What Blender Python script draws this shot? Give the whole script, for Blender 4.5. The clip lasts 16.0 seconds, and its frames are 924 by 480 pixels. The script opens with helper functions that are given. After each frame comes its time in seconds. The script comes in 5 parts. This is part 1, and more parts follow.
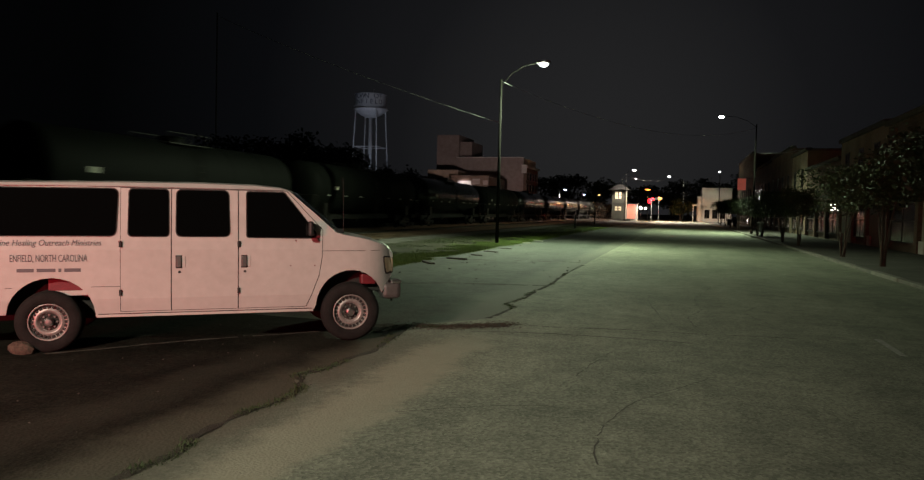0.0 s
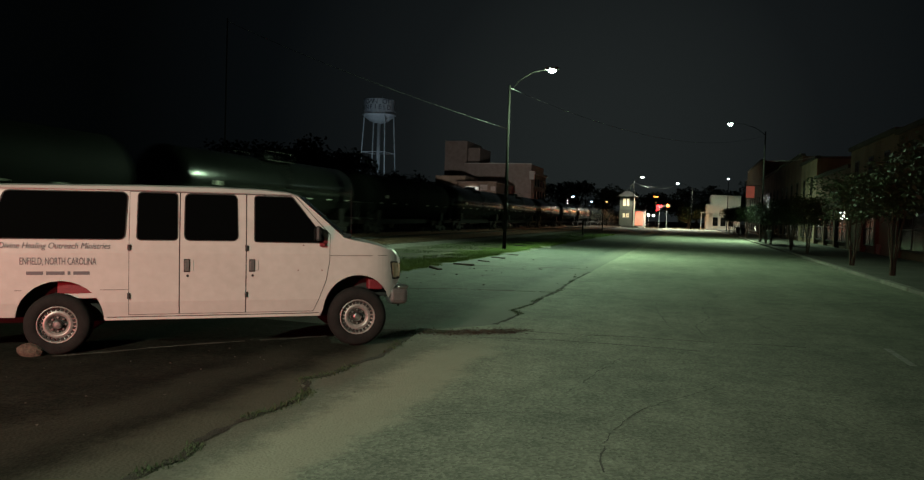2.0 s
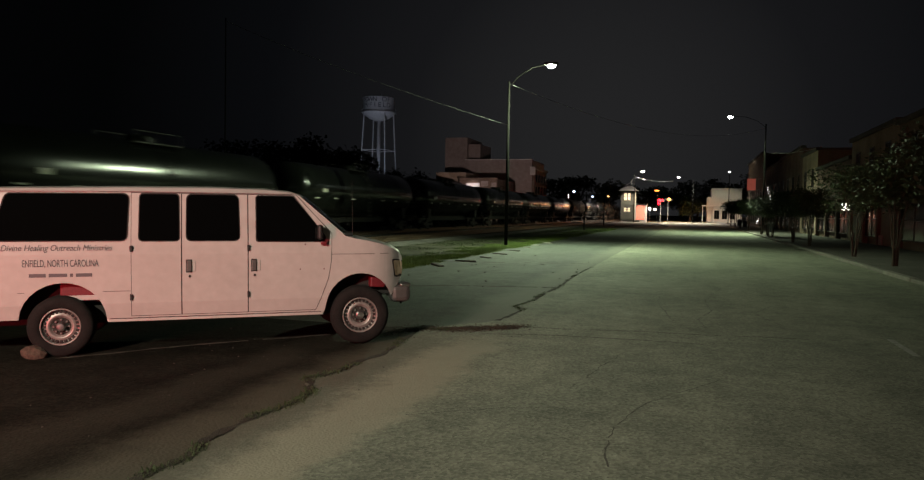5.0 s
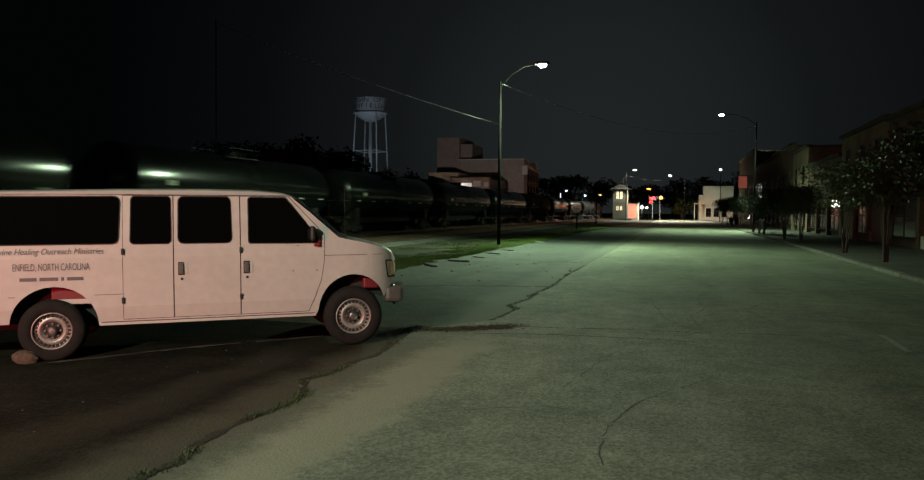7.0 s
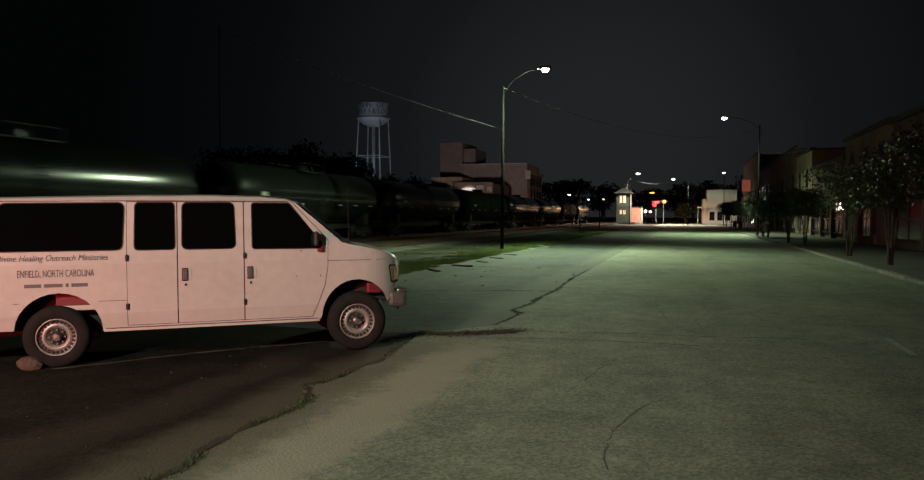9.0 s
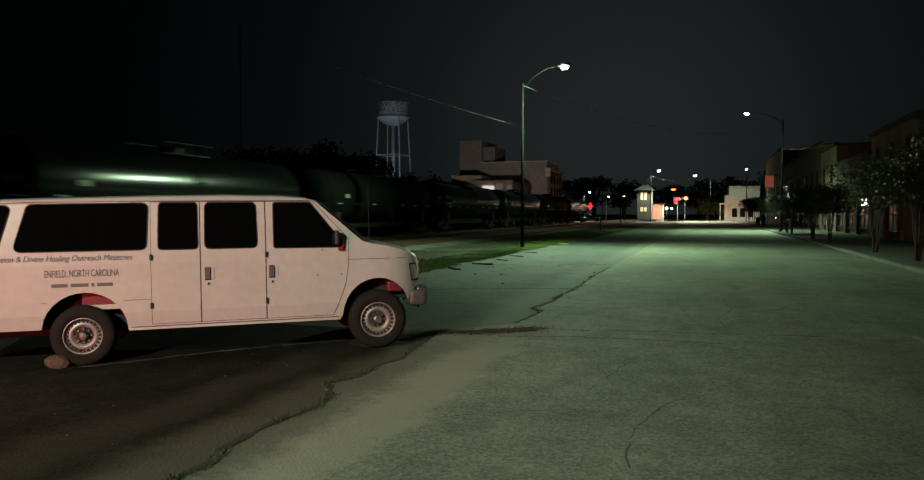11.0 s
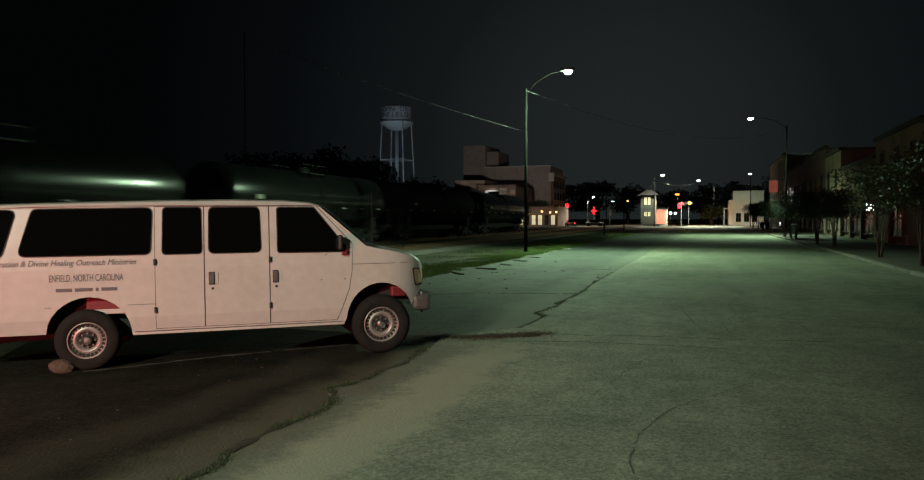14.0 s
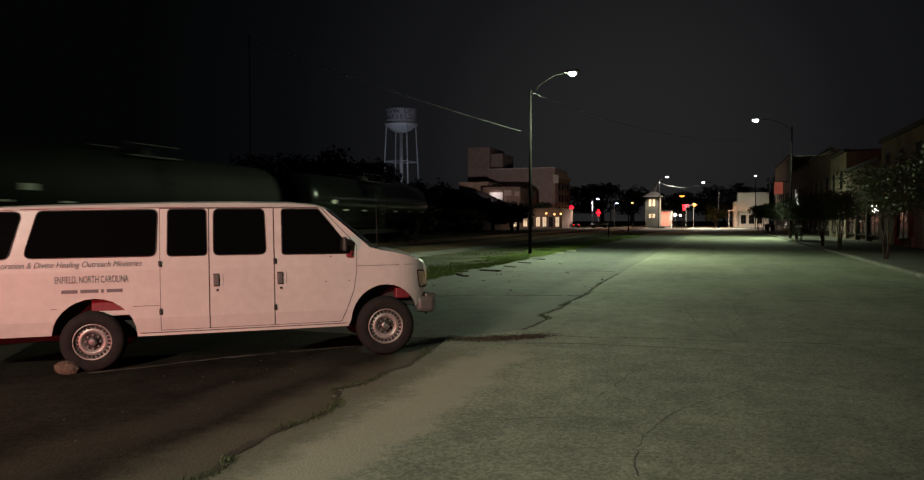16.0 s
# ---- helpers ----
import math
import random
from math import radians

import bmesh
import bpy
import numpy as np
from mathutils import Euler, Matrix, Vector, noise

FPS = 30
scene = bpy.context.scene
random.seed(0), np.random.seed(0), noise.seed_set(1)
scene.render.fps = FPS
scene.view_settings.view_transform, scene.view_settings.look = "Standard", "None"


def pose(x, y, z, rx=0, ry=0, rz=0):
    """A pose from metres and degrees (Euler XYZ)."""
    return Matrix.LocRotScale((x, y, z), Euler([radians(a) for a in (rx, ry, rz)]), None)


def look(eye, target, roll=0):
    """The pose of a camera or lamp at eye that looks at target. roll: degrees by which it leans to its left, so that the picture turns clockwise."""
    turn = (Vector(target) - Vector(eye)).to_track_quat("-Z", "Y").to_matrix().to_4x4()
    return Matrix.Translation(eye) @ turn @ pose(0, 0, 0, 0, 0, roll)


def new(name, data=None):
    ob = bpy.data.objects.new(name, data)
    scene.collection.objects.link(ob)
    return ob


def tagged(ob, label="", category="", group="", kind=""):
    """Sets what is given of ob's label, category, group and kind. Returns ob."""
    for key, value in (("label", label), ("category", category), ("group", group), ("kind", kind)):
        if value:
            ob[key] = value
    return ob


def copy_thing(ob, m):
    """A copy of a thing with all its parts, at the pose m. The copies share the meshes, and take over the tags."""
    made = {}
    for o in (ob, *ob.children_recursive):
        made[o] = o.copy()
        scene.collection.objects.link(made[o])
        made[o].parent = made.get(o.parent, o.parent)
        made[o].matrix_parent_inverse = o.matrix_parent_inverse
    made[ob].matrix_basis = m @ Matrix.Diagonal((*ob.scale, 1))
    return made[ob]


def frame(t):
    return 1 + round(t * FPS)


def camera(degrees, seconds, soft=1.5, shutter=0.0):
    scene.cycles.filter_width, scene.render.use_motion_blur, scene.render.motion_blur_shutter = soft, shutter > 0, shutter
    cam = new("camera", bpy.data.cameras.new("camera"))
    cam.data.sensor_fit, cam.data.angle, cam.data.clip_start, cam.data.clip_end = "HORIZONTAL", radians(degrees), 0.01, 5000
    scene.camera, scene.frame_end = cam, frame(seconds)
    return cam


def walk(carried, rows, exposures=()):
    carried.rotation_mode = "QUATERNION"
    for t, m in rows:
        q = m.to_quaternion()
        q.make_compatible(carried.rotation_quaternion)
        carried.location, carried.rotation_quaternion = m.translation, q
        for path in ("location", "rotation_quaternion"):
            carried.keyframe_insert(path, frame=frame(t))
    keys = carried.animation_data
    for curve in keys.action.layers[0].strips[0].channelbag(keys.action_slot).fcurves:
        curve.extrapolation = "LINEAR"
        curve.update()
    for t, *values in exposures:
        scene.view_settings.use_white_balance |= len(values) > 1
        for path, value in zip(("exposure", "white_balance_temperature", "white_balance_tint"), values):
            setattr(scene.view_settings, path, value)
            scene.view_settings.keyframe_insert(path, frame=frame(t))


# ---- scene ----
cam = camera(65, 16.0, soft=1.25, shutter=1.0)
# the red crossing signals flash: the picture warms and cools with them
WARMED, COOLED = (0.0, 6750, 20), (0.0, 6200, -4)
FLASH = [(0.0, *WARMED)]
for on, off in ((0, 0.22), (0.98, 1.53), (2.28, 2.88), (3.53, 4.2), (4.9, 5.5), (6.2, 6.97), (7.6, 8.18), (8.97, 9.55), (10.3, 10.9), (11.6, 12.2), (13, 13.62), (14.3, 14.97), (15.6, 16)):
    if on > 0:
        FLASH += [(on - 0.05, *COOLED), (on + 0.05, *WARMED)]
    FLASH += [(off - 0.05, *WARMED), (off + 0.05, *COOLED)] if off < 16 else [(16.0, *WARMED)]
walk(cam, [
    (0.0, pose(0, 0, 1.787, 87.542, -1.512, 16.749)),
    (0.5, pose(0, 0, 1.787, 87.687, -1.618, 17.155)),
    (1.0, pose(0, 0, 1.787, 87.766, -1.748, 17.304)),
    (1.5, pose(0, 0, 1.787, 87.868, -1.819, 17.394)),
    (2.0, pose(0, 0, 1.787, 87.983, -1.893, 17.340)),
    (2.5, pose(0, 0, 1.787, 88.028, -1.945, 17.346)),
    (3.0, pose(0, 0, 1.787, 88.035, -1.864, 17.298)),
    (3.5, pose(0, 0, 1.787, 87.822, -1.737, 17.387)),
    (4.0, pose(0, 0, 1.787, 87.740, -1.521, 17.445)),
    (6.5, pose(0, 0, 1.787, 87.710, -0.564, 17.137)),
    (7.0, pose(0, 0, 1.787, 87.723, -0.589, 16.848)),
    (7.5, pose(0, 0, 1.787, 87.836, -0.592, 16.811)),
    (8.0, pose(0, 0, 1.787, 87.939, -0.584, 16.840)),
    (8.5, pose(0, 0, 1.787, 88.043, -0.492, 16.948)),
    (9.0, pose(0, 0, 1.787, 88.091, -0.335, 17.106)),
    (11.5, pose(0, 0, 1.787, 87.916, 0.016, 19.055)),
    (12.0, pose(0, 0, 1.787, 87.934, -0.010, 19.264)),
    (12.5, pose(0, 0, 1.787, 88.036, -0.086, 19.233)),
    (13.0, pose(0, 0, 1.787, 88.128, -0.050, 19.122)),
    (13.5, pose(0, 0, 1.787, 88.249, 0.014, 19.048)),
    (14.0, pose(0, 0, 1.787, 88.319, 0.012, 18.954)),
    (14.5, pose(0, 0, 1.787, 88.425, -0.005, 18.936)),
    (15.0, pose(0, 0, 1.787, 88.459, 0.008, 18.900)),
    (15.5, pose(0, 0, 1.787, 88.462, -0.006, 19.011)),
    (16.0, pose(0, 0, 1.787, 88.464, -0.000, 19.296)),
], exposures=FLASH)

# ---- night sky and lamps ----
world = bpy.data.worlds.new("night_sky")
scene.world = world
world.use_nodes = True
wn, wl = world.node_tree.nodes, world.node_tree.links
wg, wv, wm = wn.new("ShaderNodeTexCoord"), wn.new("ShaderNodeVectorMath"), wn.new("ShaderNodeValToRGB")
wv.operation = "DOT_PRODUCT"
wv.inputs[1].default_value = Vector((-0.11, 0.985, 0.09)).normalized()   # the town's glow lies along the road, with lamp haze painted into it
wl.new(wg.outputs["Generated"], wv.inputs[0])
wl.new(wv.outputs["Value"], wm.inputs[0])
wm.color_ramp.elements[0].position, wm.color_ramp.elements[0].color = 0.80, (0.0008, 0.0010, 0.0011, 1)
wm.color_ramp.elements[1].position, wm.color_ramp.elements[1].color = 1.0, (0.0152, 0.0166, 0.0170, 1)
for at, shade in ((0.90, (0.0026, 0.0031, 0.0037, 1)), (0.965, (0.0072, 0.0080, 0.0088, 1))):
    wm.color_ramp.elements.new(at).color = shade
wl.new(wm.outputs[0], wn["Background"].inputs[0])
wn["Background"].inputs[1].default_value = 1.0


def lamp(x, y, z, watts, color, cone=172, blend=0.25, aim=(0, 0, -1), size=0.15):
    d = bpy.data.lights.new("street_and_added_light", "SPOT")
    d.energy, d.color, d.spot_size, d.spot_blend, d.shadow_soft_size = watts, color, radians(cone), blend, size
    ob = new("street_and_added_light", d)
    ob.matrix_world = look((x, y, z), (x + aim[0], y + aim[1], z + aim[2]))
    return ob


GREEN = (0.74, 1.0, 0.64)
WARM = (0.97, 0.96, 0.75)
ORANGE = (1.0, 0.42, 0.14)
lamp(-7.0, 36.7, 9.05, 12000, GREEN, cone=160, blend=1.0, aim=(0.08, -0.3, -1))     # over the parking bays
lamp(-7.0, 36.6, 9.05, 3200, GREEN, cone=132, blend=0.7, aim=(-14, -8, -3.4), size=0.03)       # second spot added at its head, to light the tracks and train
lamp(3.7, 78.0, 11.6, 21500, GREEN, cone=150, blend=1.0, aim=(-0.22, 0, -1))      # across the road
lamp(-5.3, -11.5, 8.1, 13700, WARM, cone=47, blend=1.0, aim=(0.045, 1, -0.45), size=0.3)    # behind the camera
lamp(-7.3, -2.5, 1.25, 2450, (1.0, 0.07, 0.09), cone=48, blend=1.0, aim=(2.0, 10.5, -0.2), size=0.1)   # unseen red light behind the camera, taken for a car's lamps
lamp(-10.5, 169.6, 11.25, 8000, (1, 0.97, 0.80), cone=168, blend=0.4)             # by the signal tower
lamp(-2.7, 176.0, 10.25, 26000, (1, 0.97, 0.80), cone=165, blend=0.4)              # over the far road
lamp(-8.1, 189.9, 7.2, 6500, ORANGE, cone=178, blend=0.1)
lamp(-27.5, 178.0, 6.7, 7000, (1.0, 0.86, 0.8), cone=160, blend=0.5)              # the far crossing
lamp(-41.0, 152.0, 5.5, 900, (1.0, 0.78, 0.55), cone=160)                         # added without a fixture, to light the shop front
lamp(-38.0, 128.0, 6.0, 11000, (1.0, 0.82, 0.78), cone=56, blend=0.6, aim=(-9, 52, 10))   # unseen lamp added by the side street, aimed up at the brick hall
lamp(-95.0, 205.0, 6.0, 10000, (0.68, 0.82, 1.0), cone=60, blend=0.5, aim=(-12, 35, 31))  # tower floodlight
lamp(-47.6, 157.3, 9.4, 420, (1.0, 0.90, 0.92), cone=80, blend=0.8, aim=(0, 2.3, -2.4))   # over the white wall
lamp(6.2, 196.0, 10.5, 900, (0.95, 1.0, 0.78))                                   # no fixture here: light added to brighten the white shop


# ---- materials ----
def mat(name, c1, c2=None, rough=0.6, metal=0.0, scale=3.0, fine=60.0, bump=0.0, mix=0.5, emit=0.0, vary=0.0, spec=0.5, contrast=(0.35, 0.65)):
    """Two colours mixed by coarse and fine noise, with fine relief."""
    m = bpy.data.materials.new(name)
    m.use_nodes = True
    n, l = m.node_tree.nodes, m.node_tree.links
    b = n["Principled BSDF"]
    b.inputs["Roughness"].default_value, b.inputs["Metallic"].default_value = rough, metal
    b.inputs["Specular IOR Level"].default_value = spec
    if c2 is None:
        b.inputs["Base Color"].default_value = (*c1, 1)
    else:
        tc = n.new("ShaderNodeTexCoord")
        a, f, add, ramp = (n.new(k) for k in ("ShaderNodeTexNoise", "ShaderNodeTexNoise", "ShaderNodeMix", "ShaderNodeValToRGB"))
        a.inputs["Scale"].default_value, a.inputs["Detail"].default_value = scale, 5
        f.inputs["Scale"].default_value, f.inputs["Detail"].default_value = fine, 3
        for k in (a, f):
            l.new(tc.outputs["Object"], k.inputs["Vector"])
        add.inputs["Factor"].default_value = mix
        l.new(a.outputs["Fac"], add.inputs["A"])
        l.new(f.outputs["Fac"], add.inputs["B"])
        ramp.color_ramp.elements[0].position, ramp.color_ramp.elements[1].position = contrast
        ramp.color_ramp.elements[0].color, ramp.color_ramp.elements[1].color = (*c1, 1), (*c2, 1)
        l.new(add.outputs["Result"], ramp.inputs[0])
        out = ramp.outputs[0]
        if vary:
            oi, hs, mr = n.new("ShaderNodeObjectInfo"), n.new("ShaderNodeHueSaturation"), n.new("ShaderNodeMapRange")
            mr.inputs["To Min"].default_value, mr.inputs["To Max"].default_value = 1 - vary, 1 + vary
            l.new(oi.outputs["Random"], mr.inputs[0])
            l.new(mr.outputs[0], hs.inputs["Value"])
            l.new(out, hs.inputs["Color"])
            out = hs.outputs[0]
        l.new(out, b.inputs["Base Color"])
        if bump:
            bp = n.new("ShaderNodeBump")
            bp.inputs["Strength"].default_value, bp.inputs["Distance"].default_value = bump, 0.02
            l.new(f.outputs["Fac"], bp.inputs["Height"])
            l.new(bp.outputs[0], b.inputs["Normal"])
    if emit:
        b.inputs["Emission Color"].default_value, b.inputs["Emission Strength"].default_value = (*c1, 1), emit
    return m


def worn_road(name, dark, light, bands=(), grain=40, low=0.62, high=1.42, mottle=0.12, spec=0.3):
    """Aged asphalt: pale aggregate speckle, tar-dark patches, wheel-worn streaks along y and, where asked, bands along y of drifted sand or dirt.
    A band: (colour, x where it sets in, x where it is full, x where it still is full, x where it ends, amount, y where it thins out, y where it is gone)."""
    m = bpy.data.materials.new(name)
    m.use_nodes = True
    n, l = m.node_tree.nodes, m.node_tree.links
    b = n["Principled BSDF"]
    b.inputs["Roughness"].default_value = 0.82
    b.inputs["Specular IOR Level"].default_value = spec
    tc, sx = n.new("ShaderNodeTexCoord"), n.new("ShaderNodeSeparateXYZ")
    l.new(tc.outputs["Object"], sx.inputs[0])

    def noise_of(scale, detail, stretch=None, rough=0.5):
        t = n.new("ShaderNodeTexNoise")
        t.inputs["Scale"].default_value, t.inputs["Detail"].default_value, t.inputs["Roughness"].default_value = scale, detail, rough
        if stretch:
            mp = n.new("ShaderNodeMapping")
            mp.inputs["Scale"].default_value = stretch
            l.new(tc.outputs["Object"], mp.inputs[0])
            l.new(mp.outputs[0], t.inputs["Vector"])
        else:
            l.new(tc.outputs["Object"], t.inputs["Vector"])
        return t.outputs["Fac"]

    def calc(op, x, y):
        k = n.new("ShaderNodeMath")
        k.operation = op
        for i, v in enumerate((x, y)):
            if isinstance(v, (int, float)):
                k.inputs[i].default_value = v
            else:
                l.new(v, k.inputs[i])
        return k.outputs[0]

    def ramp_of(v, lo, hi):
        k = n.new("ShaderNodeMapRange")
        k.interpolation_type = "SMOOTHSTEP"
        k.inputs["From Min"].default_value, k.inputs["From Max"].default_value = min(lo, hi), max(lo, hi)
        if lo > hi:
            k.inputs["To Min"].default_value, k.inputs["To Max"].default_value = 1, 0
        l.new(v, k.inputs[0])
        return k.outputs[0]

    def blend_to(a, colour, factor):
        mx = n.new("ShaderNodeMix")
        mx.data_type = "RGBA"
        l.new(factor, mx.inputs["Factor"])
        l.new(a, mx.inputs["A"])
        mx.inputs["B"].default_value = (*colour, 1)
        return mx.outputs["Result"]

    coarse, streak, grit, patch = noise_of(0.35, 6), noise_of(1.0, 4, (1.3, 0.2, 1)), noise_of(46, 3), noise_of(2.3, 7, None, 0.65)
    s = calc("ADD", calc("MULTIPLY", coarse, 0.26), calc("ADD", calc("MULTIPLY", streak, 0.16), calc("ADD", calc("MULTIPLY", grit, 0.26), calc("MULTIPLY", patch, 0.32))))
    ramp = n.new("ShaderNodeValToRGB")
    ramp.color_ramp.elements[0].position, ramp.color_ramp.elements[1].position = 0.5 - mottle, 0.5 + mottle
    ramp.color_ramp.elements[0].color, ramp.color_ramp.elements[1].color = (*dark, 1), (*light, 1)
    l.new(s, ramp.inputs[0])
    out = ramp.outputs[0]
    wander = calc("ADD", calc("MULTIPLY", calc("SUBTRACT", noise_of(0.8, 7, None, 0.6), 0.5), 1.0), calc("MULTIPLY", calc("SUBTRACT", noise_of(9, 4), 0.5), 0.25))
    edge = calc("ADD", sx.outputs["X"], wander)
    speck, lift, mr = n.new("ShaderNodeTexVoronoi"), n.new("ShaderNodeMix"), n.new("ShaderNodeMapRange")
    speck.inputs["Scale"].default_value = grain
    l.new(tc.outputs["Object"], speck.inputs["Vector"])
    lift.data_type, lift.blend_type = "RGBA", "MULTIPLY"
    mr.inputs["To Min"].default_value, mr.inputs["To Max"].default_value = low, high
    l.new(speck.outputs["Color"], mr.inputs[0])
    lift.inputs["Factor"].default_value = 1.0
    l.new(out, lift.inputs["A"])
    l.new(mr.outputs[0], lift.inputs["B"])
    out = lift.outputs["Result"]
    for colour, x0, x1, x2, x3, much, y0, y1 in bands:
        f = calc("MULTIPLY", ramp_of(edge, x0, x1), ramp_of(edge, x3, x2))
        f = calc("MULTIPLY", calc("MULTIPLY", f, ramp_of(calc("ADD", sx.outputs["Y"], wander), y1, y0)), much)
        out = blend_to(out, colour, f)
    l.new(out, b.inputs["Base Color"])
    bp = n.new("ShaderNodeBump")
    bp.inputs["Strength"].default_value, bp.inputs["Distance"].default_value = 0.35, 0.01
    l.new(calc("ADD", speck.outputs["Distance"], grit), bp.inputs["Height"])
    l.new(bp.outputs[0], b.inputs["Normal"])
    return m


m_road = worn_road("road_asphalt", (0.115, 0.122, 0.096), (0.285, 0.295, 0.226), (
    ((0.11, 0.103, 0.079), -9, -8, -3.3, -2.85, 0.75, 8.6, 10.6),        # tarry shoulder beside the joint
    ((0.32, 0.296, 0.225), -3.2, -2.85, -2.5, -2.25, 0.8, 8.6, 10.4)))   # drifted sand
# near-black base, lighter in bands towards the joint
m_lot = worn_road("near_black_lot_asphalt", (0.005, 0.0048, 0.0039), (0.023, 0.0215, 0.0165), (
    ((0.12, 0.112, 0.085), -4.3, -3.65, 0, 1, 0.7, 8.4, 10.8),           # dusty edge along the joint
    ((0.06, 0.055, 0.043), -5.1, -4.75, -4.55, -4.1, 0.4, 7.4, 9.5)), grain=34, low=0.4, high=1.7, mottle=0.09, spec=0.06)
m_bay = worn_road("old_bay_asphalt", (0.036, 0.041, 0.036), (0.098, 0.107, 0.092), (((0.17, 0.172, 0.14), -4.2, -3.4, 0, 1, 0.7, 90, 118),))
m_dirt = mat("dry_verge_dirt", (0.012, 0.0125, 0.0075), (0.042, 0.039, 0.027), 0.95, scale=0.8, fine=11, bump=0.6, spec=0.12)
m_litter = mat("brown_leaf_litter", (0.030, 0.017, 0.011), (0.085, 0.050, 0.032), 0.9, scale=3, fine=25)
m_pale = mat("pale_joint_fill", (0.03, 0.028, 0.022), (0.085, 0.08, 0.065), 0.95, fine=30)
m_weed = mat("dull_weeds", (0.018, 0.034, 0.010), (0.055, 0.078, 0.026), 0.8, scale=2, fine=12)
# shade in body creases and under the drip rail, put into a colour
m_crease = mat("van_crease_shade", (0.14, 0.135, 0.13), rough=0.6)
m_soil = mat("dark_soil", (0.018, 0.016, 0.012), (0.05, 0.04, 0.028), 0.95, fine=90, bump=0.5)
m_crack = mat("grey_crack_fill", (0.05, 0.048, 0.04), (0.11, 0.105, 0.085), 0.95, fine=60)
m_ground = mat("rough_grass_ground", (0.013, 0.016, 0.007), (0.04, 0.043, 0.018), 0.95, scale=0.6, fine=14, bump=0.6)
m_blade = mat("grass_blades", (0.045, 0.085, 0.010), (0.11, 0.165, 0.024), 0.7, scale=1.2, fine=8)
m_ballast = mat("rail_ballast", (0.018, 0.017, 0.015), (0.07, 0.065, 0.057), 0.95, scale=2, fine=16, bump=1.0)
m_rail = mat("rusty_rail", (0.10, 0.06, 0.04), (0.2, 0.14, 0.1), 0.4, 0.7, scale=6)
m_tie = mat("old_timber_tie", (0.03, 0.022, 0.016), (0.07, 0.055, 0.04), 0.9, scale=5)
m_conc = mat("worn_concrete", (0.05, 0.047, 0.04), (0.11, 0.104, 0.09), 0.85, scale=0.9, fine=40, bump=0.3)
m_kerb = mat("kerb_concrete", (0.12, 0.115, 0.098), (0.27, 0.26, 0.22), 0.85, scale=2.5, fine=40, bump=0.3, vary=0.2)
m_paint = mat("van_white_paint", (0.385, 0.37, 0.355), (0.47, 0.455, 0.44), 0.34, scale=1.4, fine=9, contrast=(0.3, 0.7))
# paints the shade in panel gaps; also colours the real rubber seals
m_gap = mat("gap_shade_and_rubber", (0.02, 0.018, 0.018), rough=0.8)
m_rubber = mat("tyre_rubber", (0.006, 0.006, 0.006), (0.015, 0.0145, 0.0135), 0.9, scale=9, fine=70, bump=0.2, spec=0.25)
m_glass = mat("tinted_glass", (0.002, 0.0025, 0.0025), rough=0.05, spec=0.3)
# green glass lightened: a lamp's reflection is put into the base colour
m_wsglass = mat("windshield_glass_sheen", (0.05, 0.078, 0.07), rough=0.12, spec=0.7)
m_steel = mat("wheel_steel", (0.21, 0.20, 0.19), (0.35, 0.33, 0.315), 0.45, 0.45, scale=9, fine=50)
m_chrome = mat("dull_chrome", (0.6, 0.6, 0.6), rough=0.3, metal=1.0)
m_bumper = mat("grey_bumper", (0.055, 0.055, 0.054), (0.095, 0.094, 0.091), 0.5, 0.15, scale=5)
m_plastic = mat("black_plastic", (0.007, 0.007, 0.007), (0.015, 0.015, 0.015), 0.6, scale=8)
m_redpaint = mat("red_primer_metal", (0.09, 0.006, 0.011), (0.17, 0.014, 0.022), 0.5, scale=7)
m_letter = mat("grey_lettering", (0.09, 0.09, 0.10), rough=0.5)
m_headlamp = mat("amber_headlamp_lens", (0.34, 0.26, 0.16), (0.45, 0.38, 0.28), 0.12, scale=20)
m_under = mat("dirty_underbody", (0.012, 0.012, 0.012), (0.03, 0.027, 0.023), 0.9, scale=6)
m_tank = mat("black_tank_paint", (0.004, 0.0045, 0.004), (0.010, 0.011, 0.0095), 0.22, scale=0.8, fine=12, vary=0.5, spec=0.6)
m_dulltank = mat("dull_grimy_tank_paint", (0.0028, 0.0034, 0.0028), (0.0068, 0.008, 0.0066), 0.75, scale=0.8, fine=12, vary=0.3, spec=0.12)
m_truck = mat("sooty_cast_steel", (0.012, 0.011, 0.01), (0.035, 0.03, 0.026), 0.7, 0.3, scale=4)
m_stripe = mat("reflective_stripe", (0.5, 0.48, 0.4), rough=0.4)
m_galv = mat("galvanised_steel", (0.18, 0.185, 0.18), (0.3, 0.31, 0.3), 0.5, 0.6, scale=6)
# near-black: shade from the lamp heads' cut-off is put into the colour
m_pole = mat("near_black_pole", (0.003, 0.003, 0.0025), (0.007, 0.0065, 0.0055), 0.95, scale=4, fine=30, bump=0.3, spec=0.12)
m_wire = mat("cable", (0.42, 0.42, 0.41), rough=0.5)
m_tower = mat("tower_white_paint", (0.52, 0.53, 0.55), (0.68, 0.69, 0.7), 0.5, scale=0.25, fine=2)
m_towerletter = mat("dark_blue_lettering", (0.02, 0.03, 0.06), rough=0.6)
